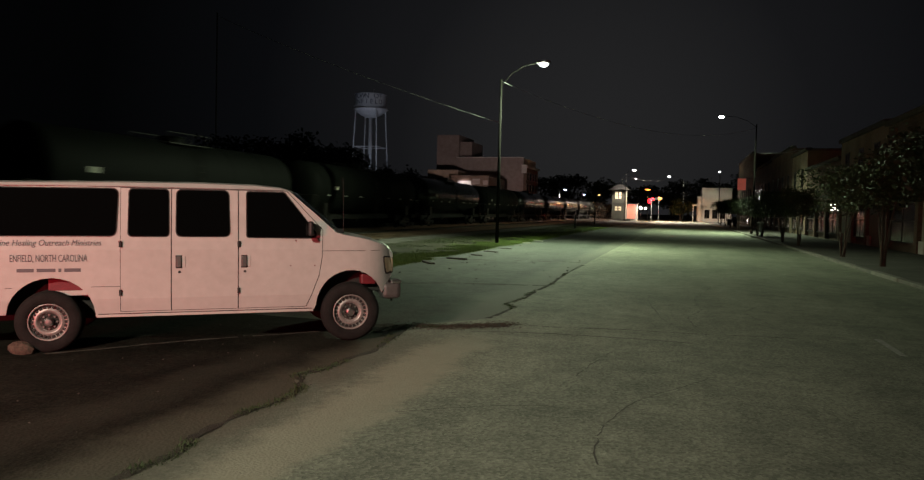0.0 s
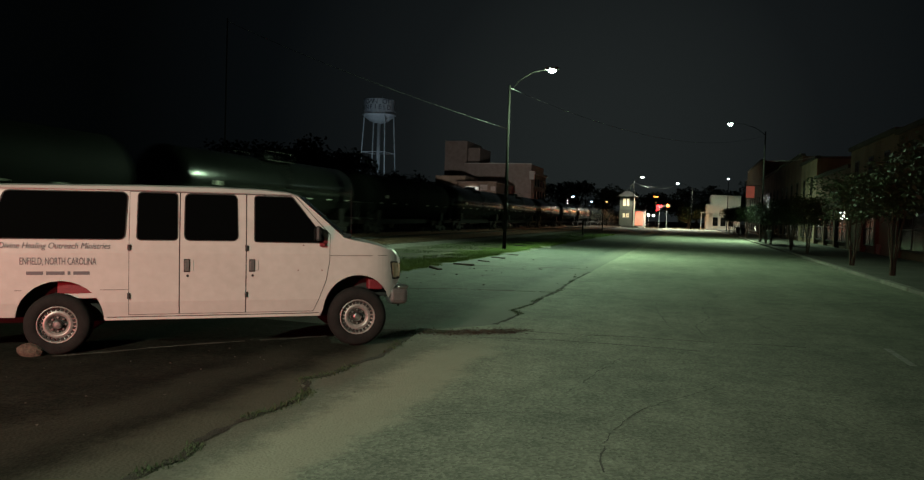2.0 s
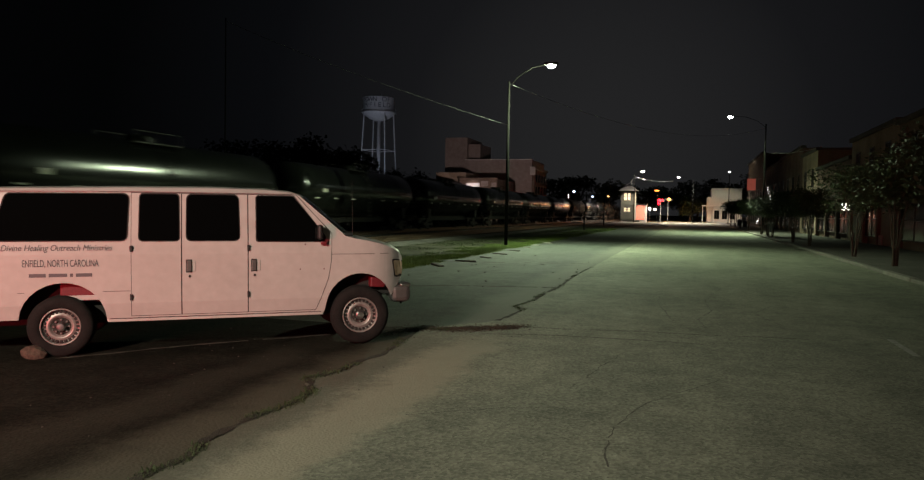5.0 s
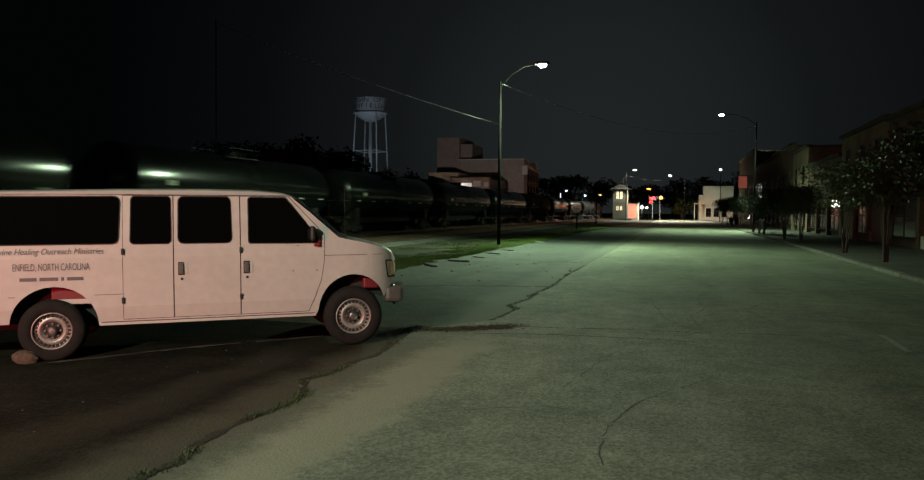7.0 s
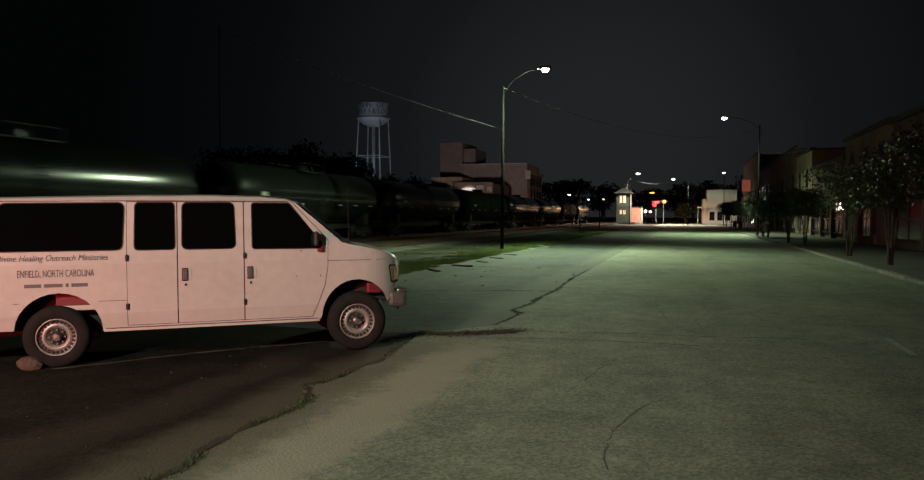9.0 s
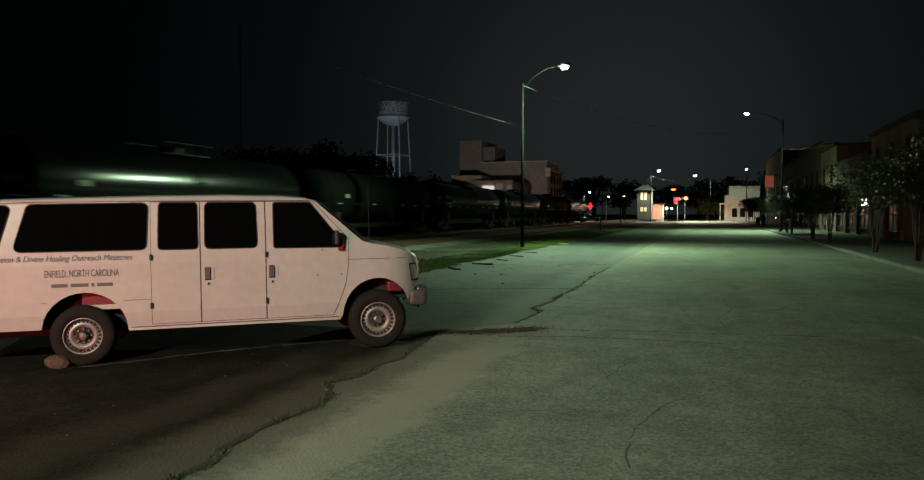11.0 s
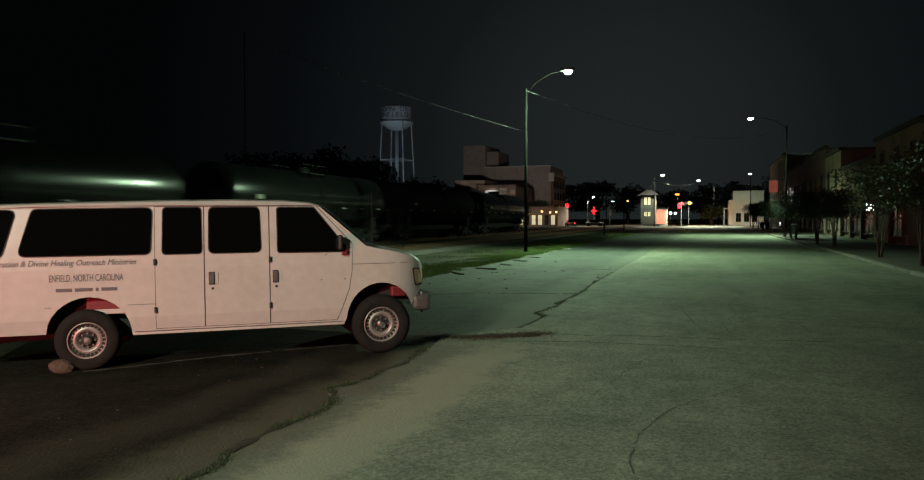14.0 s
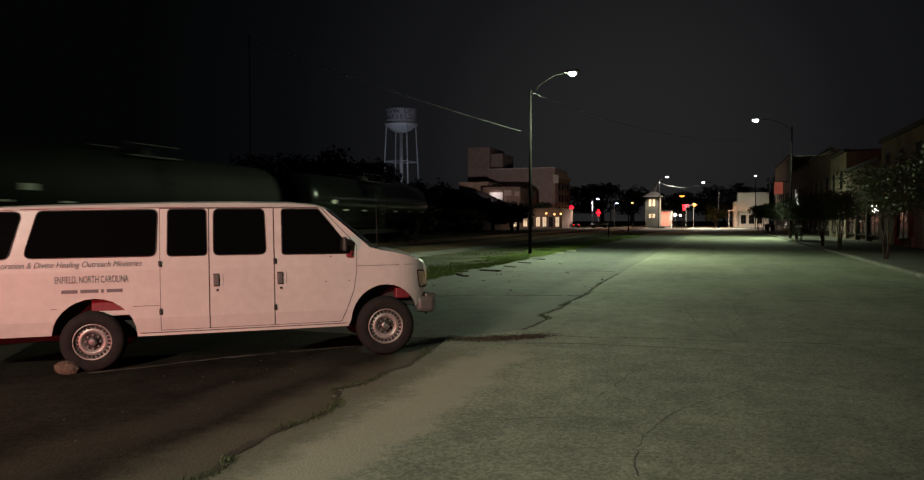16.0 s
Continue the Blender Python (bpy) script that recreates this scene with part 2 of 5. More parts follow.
m_stucco = mat("pale_stucco", (0.30, 0.25, 0.22), (0.42, 0.36, 0.32), 0.85, scale=0.15, fine=1.2, bump=0.2)
m_whitewall = mat("white_wall", (0.55, 0.54, 0.5), (0.7, 0.69, 0.64), 0.8, scale=0.3, fine=3)
m_trunk = mat("smooth_bark", (0.035, 0.025, 0.018), (0.085, 0.06, 0.042), 0.8, scale=5, fine=30, bump=0.3)
m_leaf = mat("leaves", (0.022, 0.034, 0.011), (0.055, 0.075, 0.024), 0.55, scale=1.6, fine=9)
m_darkleaf = mat("dark_leaves", (0.016, 0.024, 0.010), (0.045, 0.06, 0.02), 0.7, scale=0.5, fine=4)
m_darkwin = mat("dark_shop_glass", (0.006, 0.007, 0.008), rough=0.15, spec=0.1)
m_frame = mat("dark_frame", (0.03, 0.028, 0.025), (0.06, 0.055, 0.05), 0.5, scale=5)
m_door = mat("pale_board_door", (0.34, 0.31, 0.24), (0.46, 0.42, 0.33), 0.7, scale=2.0, fine=12)
m_roof = mat("dark_roofing", (0.010, 0.0095, 0.009), (0.024, 0.022, 0.02), 0.9, scale=1.5)
m_rock = mat("red_brown_rock", (0.045, 0.03, 0.022), (0.10, 0.068, 0.05), 0.9, scale=9, fine=40, bump=0.6)
m_linepaint = mat("worn_line_paint", (0.2, 0.19, 0.165), (0.42, 0.41, 0.38), 0.8, scale=8, fine=50)
g_green = mat("lamp_lens_lit", (0.82, 1.0, 0.88), emit=60)
g_white = mat("white_lamp_lit", (1.0, 0.95, 0.86), emit=40)
g_blue = mat("cool_lamp_lit", (0.62, 0.75, 1.0), emit=16)
g_orange = mat("sodium_lamp_lit", (1.0, 0.27, 0.05), emit=3.2)
g_amber = mat("warm_lamp_lit", (1.0, 0.52, 0.17), emit=4)
g_red = mat("red_signal_lit", (1.0, 0.006, 0.014), emit=6)
g_win = mat("lit_window", (1.0, 0.80, 0.52), emit=0.6)
# emission stands in for the signal's red light on a white wall
g_redlitwall = mat("red_lit_wall_glow", (0.9, 0.22, 0.15), (0.75, 0.16, 0.11), scale=0.6, fine=3, emit=0.45)
g_hangsign = mat("dim_red_sign", (0.62, 0.15, 0.10), (0.45, 0.12, 0.08), scale=0.8, fine=4, emit=0.28)
g_fairy = mat("fairy_light", (1.0, 0.96, 0.85), emit=9)


def brick_mat(name, c1, c2, mortar, vary=0.0):
    m = bpy.data.materials.new(name)
    m.use_nodes = True
    n, l = m.node_tree.nodes, m.node_tree.links
    b = n["Principled BSDF"]
    b.inputs["Roughness"].default_value = 0.85
    tc, mp, br, no, mx = (n.new(k) for k in ("ShaderNodeTexCoord", "ShaderNodeMapping", "ShaderNodeTexBrick", "ShaderNodeTexNoise", "ShaderNodeMix"))
    sx, cx = n.new("ShaderNodeSeparateXYZ"), n.new("ShaderNodeCombineXYZ")
    ad = n.new("ShaderNodeMath")
    l.new(tc.outputs["Object"], sx.inputs[0])
    l.new(sx.outputs["X"], ad.inputs[0])
    l.new(sx.outputs["Y"], ad.inputs[1])
    l.new(ad.outputs[0], cx.inputs["X"])
    l.new(sx.outputs["Z"], cx.inputs["Y"])
    l.new(cx.outputs[0], br.inputs["Vector"])
    br.inputs["Scale"].default_value = 1.0
    br.inputs["Brick Width"].default_value, br.inputs["Row Height"].default_value, br.inputs["Mortar Size"].default_value = 0.215, 0.075, 0.007
    br.inputs["Color1"].default_value, br.inputs["Color2"].default_value, br.inputs["Mortar"].default_value = (*c1, 1), (*c2, 1), (*mortar, 1)
    no.inputs["Scale"].default_value, no.inputs["Detail"].default_value = 0.5, 6
    l.new(tc.outputs["Object"], no.inputs["Vector"])
    mx.data_type, mx.blend_type = "RGBA", "MULTIPLY"
    mx.inputs["Factor"].default_value = 0.6
    l.new(br.outputs["Color"], mx.inputs["A"])
    rp = n.new("ShaderNodeMapRange")
    rp.inputs["From Min"].default_value, rp.inputs["From Max"].default_value, rp.inputs["To Min"].default_value, rp.inputs["To Max"].default_value = 0.3, 0.7, 0.5, 1.3
    l.new(no.outputs["Fac"], rp.inputs[0])
    l.new(rp.outputs[0], mx.inputs["B"])
    l.new(mx.outputs["Result"], b.inputs["Base Color"])
    bp = n.new("ShaderNodeBump")
    bp.inputs["Strength"].default_value, bp.inputs["Distance"].default_value = 0.4, 0.01
    bp.invert = True
    l.new(br.outputs["Fac"], bp.inputs["Height"])
    l.new(bp.outputs[0], b.inputs["Normal"])
    return m


m_brick = brick_mat("red_brick", (0.15, 0.088, 0.068), (0.21, 0.125, 0.095), (0.2, 0.18, 0.155))
m_towerwall = mat("grey_green_render", (0.075, 0.076, 0.058), (0.125, 0.122, 0.094), 0.85, scale=0.5, fine=5)
m_tanbrick = brick_mat("tan_brick", (0.30, 0.22, 0.15), (0.38, 0.28, 0.19), (0.33, 0.3, 0.26))
m_brownbrick = brick_mat("brown_brick", (0.14, 0.09, 0.06), (0.2, 0.13, 0.09), (0.2, 0.18, 0.15))


# ---- mesh tools ----
def part(name, bm, m, parent=None, label="", smooth=False, at=None):
    """One mesh object from a bmesh, under a thing or a part."""
    me = bpy.data.meshes.new(name)
    bmesh.ops.recalc_face_normals(bm, faces=bm.faces)
    bm.to_mesh(me)
    bm.free()
    for mm in (m if isinstance(m, (list, tuple)) else (m,)):
        me.materials.append(mm)
    if smooth:
        me.polygons.foreach_set("use_smooth", [True] * len(me.polygons))
    ob = new(name, me)
    if parent:
        ob.parent = parent
    if at:
        ob.matrix_basis = at
    if label:
        ob["label"] = label
    return ob


def thing(name, m, label, category, group="", kind=""):
    ob = new(name)
    ob.matrix_basis = m
    ob.empty_display_size = 0.2
    return tagged(ob, label, category, group, kind)


def cuboid(bm, x0, x1, y0, y1, z0, z1, bevel=0.0):
    r = bmesh.ops.create_cube(bm, size=1, matrix=Matrix.LocRotScale(((x0 + x1) / 2, (y0 + y1) / 2, (z0 + z1) / 2), None, (x1 - x0, y1 - y0, z1 - z0)))
    if bevel:
        edges = list({e for v in r["verts"] for e in v.link_edges})
        bmesh.ops.bevel(bm, geom=edges, offset=bevel, segments=2, affect="EDGES", profile=0.5)
    return bm


def block(*a, bevel=0.0):
    return cuboid(bmesh.new(), *a, bevel=bevel)


def tube(bm, p, q, r0, r1=None, seg=8):
    p, q = Vector(p), Vector(q)
    d = q - p
    m = Matrix.Translation((p + q) / 2) @ d.to_track_quat("Z", "Y").to_matrix().to_4x4()
    bmesh.ops.create_cone(bm, cap_ends=True, segments=seg, radius1=r0, radius2=r0 if r1 is None else r1, depth=d.length, matrix=m)
    return bm


def rod(*a, **k):
    return tube(bmesh.new(), *a, **k)


def lathe(profile, seg=32, axis="Z", caps=True):
    """Turns (radius, height) pairs about an axis."""
    bm = bmesh.new()
    rings = []
    for r, h in profile:
        ring = []
        for i in range(seg):
            a = 2 * math.pi * i / seg
            c = (r * math.cos(a), r * math.sin(a), h)
            if axis == "Y":
                c = (c[0], c[2], c[1])
            ring.append(bm.verts.new(c))
        rings.append(ring)
    for a, b in zip(rings, rings[1:]):
        for i in range(seg):
            bm.faces.new((a[i], a[(i + 1) % seg], b[(i + 1) % seg], b[i]))
    for ring in (rings[0], rings[-1]) if caps else ():
        bm.faces.new(ring)
    bmesh.ops.remove_doubles(bm, verts=bm.verts, dist=1e-5)
    return bm


def ball(r, at=(0, 0, 0), sub=2):
    bm = bmesh.new()
    bmesh.ops.create_icosphere(bm, subdivisions=sub, radius=r, matrix=Matrix.Translation(at))
    return bm


def writing(name, text, size, m, parent, at, shear=0.0, width=None):
    """Raised letters in the built-in font, reading along x."""
    c = bpy.data.curves.new(name, "FONT")
    c.body, c.size, c.shear, c.extrude = text, size, shear, 0.0012
    c.align_x = "CENTER"
    tmp = new(name, c)
    bpy.context.view_layer.update()
    me = bpy.data.meshes.new_from_object(tmp.evaluated_get(bpy.context.evaluated_depsgraph_get()))
    bpy.data.objects.remove(tmp)
    if width:
        xs = [v.co.x for v in me.vertices]
        k = width / (max(xs) - min(xs))
        for v in me.vertices:
            v.co.x *= k
    me.materials.clear()
    me.materials.append(m)
    ob = new(name, me)
    ob.parent, ob.matrix_basis = parent, at
    return ob


def sweep(pts, r, seg=6):
    """One tube along a line of places."""
    bm = bmesh.new()
    rings = []
    for i, p in enumerate(pts):
        d = (pts[min(i + 1, len(pts) - 1)] - pts[max(i - 1, 0)]).normalized()
        u = d.cross(Vector((0, 0, 1))).normalized() if abs(d.z) < 0.99 else Vector((1, 0, 0))
        w = d.cross(u)
        rings.append([bm.verts.new(p + (u * math.cos(2 * math.pi * k / seg) + w * math.sin(2 * math.pi * k / seg)) * r) for k in range(seg)])
    for a, b in zip(rings, rings[1:]):
        for k in range(seg):
            bm.faces.new((a[k], a[(k + 1) % seg], b[(k + 1) % seg], b[k]))
    return bm


def cable(name, p, q, sag, r, label, category="cable"):
    p, q = Vector(p), Vector(q)
    pts = [p.lerp(q, i / 24) - Vector((0, 0, sag * 4 * (i / 24) * (1 - i / 24))) for i in range(25)]
    return tagged(part(name, sweep(pts, r), m_wire), label, category)


# ---- ground, road, railway bed ----
def sheet(name, x0, x1, y0, y1, z, m, depth=0.3):
    return tagged(part(name, block(x0, x1, y0, y1, z - depth, z), m), kind="structure")


tagged(sheet("ground", -1500, 1500, -200, 2500, 0.0, m_ground), "dark rough grass and bare earth beside the railway")
JOINT = [(-3.36, 3.2), (-3.37, 3.88), (-3.32, 4.25), (-3.44, 4.62), (-3.5, 5.17), (-3.45, 5.46), (-3.39, 5.85), (-3.44, 6.23), (-3.76, 6.7), (-3.6, 7.05), (-3.62, 7.6), (-3.53, 8.18), (-3.71, 9.21), (-3.82, 10.21)]
JOINT_B = [(-2.93, 11.4), (-2.88, 12.05), (-2.84, 12.95), (-3.08, 13.25), (-3.02, 13.85), (-2.96, 14.55), (-2.99, 15.5), (-2.93, 17.3), (-3.07, 20.2), (-3.06, 21.8), (-3.05, 24.3)]
edge_pts = [(-3.7, -60)] + JOINT + JOINT_B + [(-3.1, 120), (-6.0, 150), (-6.0, 230)]
bm = bmesh.new()
ring = [bm.verts.new((6.06, 230, 0.012)), bm.verts.new((6.06, -60, 0.012))]
for (xa, ya), (xb, yb) in zip(edge_pts, edge_pts[1:]):
    n = max(1, min(60, int(math.hypot(xb - xa, yb - ya) / 0.12)))
    ring += [bm.verts.new((xa + (xb - xa) * i / n + 0.09 * noise.noise((xa, (ya + (yb - ya) * i / n) * 3.1, 5)) + random.uniform(-0.012, 0.012), ya + (yb - ya) * i / n, 0.012)) for i in range(n)]
ring.append(bm.verts.new((-6.0, 230, 0.012)))
bm.faces.new(ring)
bmesh.ops.triangulate(bm, faces=bm.faces[:])
tagged(part("road", bm, m_road), "worn grey asphalt road with cracks and sand", kind="structure")
tagged(sheet("parking_bays", -8.4, -2.4, 10.15, 120, 0.008, m_bay), "old grey patched asphalt parking bays beside the road")
tagged(sheet("lot_strip", -8.4, -2.4, -60, 10.15, 0.008, m_lot), "very dark asphalt strip under the parked van")
tagged(sheet("pavement", 6.275, 11.6, -60, 190, 0.11, m_conc), "worn concrete pavement before the shops")
tagged(sheet("verge_dirt", -13.7, -8.4, 2, 150, 0.004, m_dirt), "bare dry dirt and thin grass between railway and parking bays")
tagged(sheet("cross_street", -70, 40, 232, 246, 0.01, m_road), "distant cross street at the end of the road")

for i in range(62):
    y0 = -10 + i * 3.05
    tagged(part("kerb", block(6.06 + random.uniform(-0.02, 0.02), 6.27, y0, y0 + 3.03, -0.1, 0.125 + random.uniform(-0.012, 0.008), bevel=0.02), m_kerb), kind="structure", label="pale worn concrete kerb stone")


def ribbon(name, pts, width, m, z, seed, label, step=0.09, breaks=-1.0):
    """A ragged band along a line of places, for cracks and their fill."""
    rng = random.Random(seed)
    bm = bmesh.new()
    prev = None
    for (xa, ya), (xb, yb) in zip(pts, pts[1:]):
        n = max(1, int(math.hypot(xb - xa, yb - ya) / step))
        dx, dy = (xb - xa), (yb - ya)
        ln = math.hypot(dx, dy)
        for i in range(n):
            f = i / n
            ox = noise.noise((xa + dx * f * 1.0 + seed, ya + dy * f, seed)) * 0.05 + noise.noise(((xa + dx * f) * 7, (ya + dy * f) * 7, seed)) * 0.025
            w = width * rng.uniform(0.35, 1.2)
            cx, cy = xa + dx * f - dy / ln * ox, ya + dy * f + dx / ln * ox
            pair = (bm.verts.new((cx - dy / ln * w, cy + dx / ln * w, z)), bm.verts.new((cx + dy / ln * w, cy - dx / ln * w, z)))
            if prev and noise.noise((cx * 2.3, cy * 2.3, seed)) > breaks:
                bm.faces.new((prev[0], prev[1], pair[1], pair[0]))
            prev = pair
    return tagged(part(name, bm, m), label, kind="structure")


CROSS = [(-4.07, 9.4), (-3.83, 10.14), (-3.22, 10.25), (-2.81, 10.64), (-2.41, 10.94), (-1.8, 11.0), (-0.78, 11.24), (0.62, 11.38), (2.2, 11.6)]
ribbon("crack", JOINT, 0.05, m_soil, 0.017, 1, "soil-filled joint between parking strip and road")
ribbon("crack", JOINT_B, 0.045, m_soil, 0.017, 2, "soil-filled joint between parking strip and road", breaks=-0.25)
ribbon("crack", CROSS, 0.02, m_soil, 0.0165, 3, "dark crack across the road", step=0.06, breaks=-0.35)
ribbon("crack", [(-4.3, 9.9), (-3.8, 10.3), (-3.3, 10.42), (-2.9, 10.66), (-2.4, 10.9)], 0.17, m_soil, 0.0155, 13, "patch of dark earth spilled over the joint")
ribbon("crack", [(-2.84, 10.06), (-1.7, 10.41), (0.28, 10.46)], 0.03, m_crack, 0.0165, 4, "thin crack across the road", step=0.05, breaks=-0.42)
ribbon("crack", [(-0.49, 5.1), (-0.56, 6.12), (-0.42, 6.76), (-0.18, 7.36), (0.22, 8.0), (0.44, 8.4)], 0.0075, m_crack, 0.0165, 5, "thin wandering crack in the road", step=0.05, breaks=-0.42)
ribbon("crack", [(-7.6, 15.2), (-6.07, 15.84), (-5.25, 16.45), (-4.3, 16.68), (-2.94, 17.05), (-2.56, 17.1)], 0.10, m_soil, 0.0165, 6, "dark joint across the parking strip", breaks=-0.18)
ribbon("crack", [(-8.3, 24.2), (-7.36, 24.3), (-6.37, 24.6), (-5.9, 25.0), (-4.47, 25.3), (-3.2, 25.55)], 0.15, m_soil, 0.0165, 7, "dark joint across the parking strip", breaks=-0.18)
ribbon("crack", [(0.3, 12.0), (0.2, 13.0), (0.45, 14.2), (0.35, 16.0), (0.8, 19.0)], 0.009, m_crack, 0.0165, 8, "hairline crack in the road", step=0.05, breaks=-0.42)
ribbon("crack", [(-2.3, 5.8), (-1.6, 6.3), (-1.1, 6.5), (-0.6, 6.4)], 0.008, m_crack, 0.0165, 9, "hairline crack in the road", step=0.05, breaks=-0.42)
ribbon("crack", [(1.5, 12.8), (1.2, 14.2), (1.6, 15.6)], 0.009, m_crack, 0.0165, 10, "hairline crack in the road", step=0.05, breaks=-0.42)
ribbon("crack", [(-6.9, 6.5), (-6.5, 7.02), (-5.94, 7.86), (-5.3, 8.6), (-4.72, 9.23)], 0.04, m_pale, 0.0125, 21, "pale filled joint across the dark lot", breaks=-0.3)
ribbon("crack", [(-1.1, 7.3), (-0.9, 8.6), (-0.75, 9.4)], 0.007, m_crack, 0.0165, 22, "hairline crack in the road", step=0.05, breaks=-0.42)
ribbon("crack", [(-0.2, 12.6), (-0.5, 14.5), (-0.6, 16.3)], 0.008, m_crack, 0.0165, 23, "hairline crack in the road", step=0.05, breaks=-0.42)
tagged(part("road_marking", block(2.83, 2.92, 10.72, 12.05, 0.0, 0.0165), m_linepaint), "worn white lane dash on the road", kind="structure")

# railway: two tracks on ballast
for xc, nm in ((-15.8, "near"), (-20.83, "far")):
    bm = bmesh.new()
    prof = [(-2.2, 0.0), (-1.5, 0.12), (1.5, 0.12), (2.2, 0.0)]
    va = [bm.verts.new((xc + x, -80, z + 0.004)) for x, z in prof]
    vb = [bm.verts.new((xc + x, 420, z + 0.004)) for x, z in prof]
    for i in range(3):
        bm.faces.new((va[i], va[i + 1], vb[i + 1], vb[i]))
    tagged(part("ballast_bed", bm, m_ballast), "grey stone ballast bed of the railway", kind="structure")
    for s in (-0.76, 0.76):
        bm = bmesh.new()
        cuboid(bm, xc + s - 0.07, xc + s + 0.07, -80, 420, 0.12, 0.135)
        cuboid(bm, xc + s - 0.012, xc + s + 0.012, -80, 420, 0.13, 0.25)
        cuboid(bm, xc + s - 0.036, xc + s + 0.036, -80, 420, 0.24, 0.285)
        tagged(part("rail", bm, m_rail), "rusty steel rail on timber ties", kind="structure")
    bm = bmesh.new()
    for i in range(300):
        y = 8 + i * 0.55
        cuboid(bm, xc - 1.28, xc + 1.28, y, y + 0.22, 0.06, 0.14)
    tagged(part("railway_ties", bm, m_tie), "dark timber ties under the rails", "railway ties", kind="stuff")


def tufts(name, spots, m, label, seed, tall=0.12, blades=9, spread=0.1):
    rng = random.Random(seed)
    verts, faces = [], []
    for x, y, k in spots:
        for _ in range(blades):
            a, h = rng.uniform(0, 6.28), tall * k * rng.uniform(0.5, 1.3)
            bx, by = x + rng.gauss(0, spread), y + rng.gauss(0, spread)
            lx, ly, w = math.cos(a) * h * 0.5, math.sin(a) * h * 0.5, 0.006 + 0.05 * h
            px, py = -math.sin(a) * w, math.cos(a) * w
            i = len(verts)
            verts += [(bx - px, by - py, 0.0), (bx + px, by + py, 0.0), (bx + lx * 0.4 + px * 0.6, by + ly * 0.4 + py * 0.6, h * 0.65), (bx + lx, by + ly, h)]
            faces += [(i, i + 1, i + 2), (i, i + 2, i + 3)]
    me = bpy.data.meshes.new(name)
    me.from_pydata(verts, [], faces)
    me.materials.append(m)
    return tagged(new(name, me), label, "grass", kind="stuff")


rng = random.Random(4)
spots = []
for _ in range(15000):
    y = 12 + 75 * rng.random() ** 1.5
    x = -8.25 - abs(rng.gauss(0, 0.75)) - (1.6 * rng.random() if rng.random() < 0.3 else 0)
    if noise.noise((x * 0.9, y * 0.5, 2)) > -0.35 + 0.2 * (-8.3 - x):
        spots.append((x, y, rng.uniform(0.4, 1.4)))
tufts("verge_grass", spots, m_blade, "low green grass along the parking edge", 5, tall=0.065, blades=10, spread=0.13)
spots = []
for _ in range(7000):
    x, y = rng.uniform(-13.8, -8.8), 10 + 80 * rng.random() ** 1.5
    if noise.noise((x * 0.7, y * 0.4, 12)) > -0.1:
        spots.append((x, y, rng.uniform(0.4, 1.3)))
tufts("dry_grass", spots, m_weed, "thin dull grass over bare dirt by the railway", 15, tall=0.06, blades=7, spread=0.16)
spots = []
for _ in range(2500):
    x, y = rng.uniform(-18, -8.6), rng.uniform(2, 18)
    if noise.noise((x * 0.5, y * 0.5, 7)) > -0.1:
        spots.append((x, y, rng.uniform(0.4, 1.2)))
tufts("verge_grass", spots, m_blade, "unmown grass behind the parked van", 6, tall=0.16, blades=8, spread=0.14)
spots = []
for line, n in ((JOINT, 420), (JOINT_B, 160), (CROSS[:3], 120)):
    for _ in range(n):
        i = rng.randrange(len(line) - 1)
        f = rng.random()
        (xa, ya), (xb, yb) = line[i], line[i + 1]
        x, y = xa + (xb - xa) * f, ya + (yb - ya) * f
        if noise.noise((x * 1.5, y * 1.5, 9)) > -0.2:
            spots.append((x + rng.gauss(0, 0.02), y, rng.uniform(0.3, 1.0)))
tufts("crack_weeds", spots, m_weed, "low dull weeds growing in the road joints", 8, tall=0.04, blades=9, spread=0.035)

# brown leaf litter and dirt caught in the cross joint
rng = random.Random(31)
verts, faces = [], []
for _ in range(1500):
    f = rng.random() * 4
    (xa, ya), (xb, yb) = CROSS[int(f)], CROSS[int(f) + 1]
    k = f - int(f)
    x, y = xa + (xb - xa) * k + rng.gauss(0, 0.1), ya + (yb - ya) * k + rng.gauss(0, 0.14)
    a, r, i = rng.uniform(0, 6.28), rng.uniform(0.012, 0.032), len(verts)
    for q in range(4):
        verts.append((x + r * (1 if q % 2 else 0.5) * math.cos(a + q * 1.571), y + r * (1 if q % 2 else 0.5) * math.sin(a + q * 1.571), 0.019 + rng.uniform(0, 0.016)))
    faces.append((i, i + 1, i + 2, i + 3))
me = bpy.data.meshes.new("leaf_litter")
me.from_pydata(verts, [], faces)
me.materials.append(m_litter)
tagged(new("leaf_litter", me), "brown leaf litter and dirt along the cross joint", "leaf litter", kind="stuff")

# loose grit and litter on the asphalt
rng = random.Random(12)
bm = bmesh.new()
for _ in range(90):
    x, y = rng.uniform(-6.5, -2.2), rng.uniform(4.2, 12)
    r = rng.uniform(0.003, 0.012)
    bmesh.ops.create_icosphere(bm, subdivisions=1, radius=r, matrix=pose(x, y, 0.012 + r * 0.4) @ Matrix.Diagonal((1, rng.uniform(0.6, 1), 0.6, 1)))
tagged(part("grit", bm, m_conc), "scattered pale grit and pebbles on the asphalt", "gravel", kind="stuff")
bm = bmesh.new()
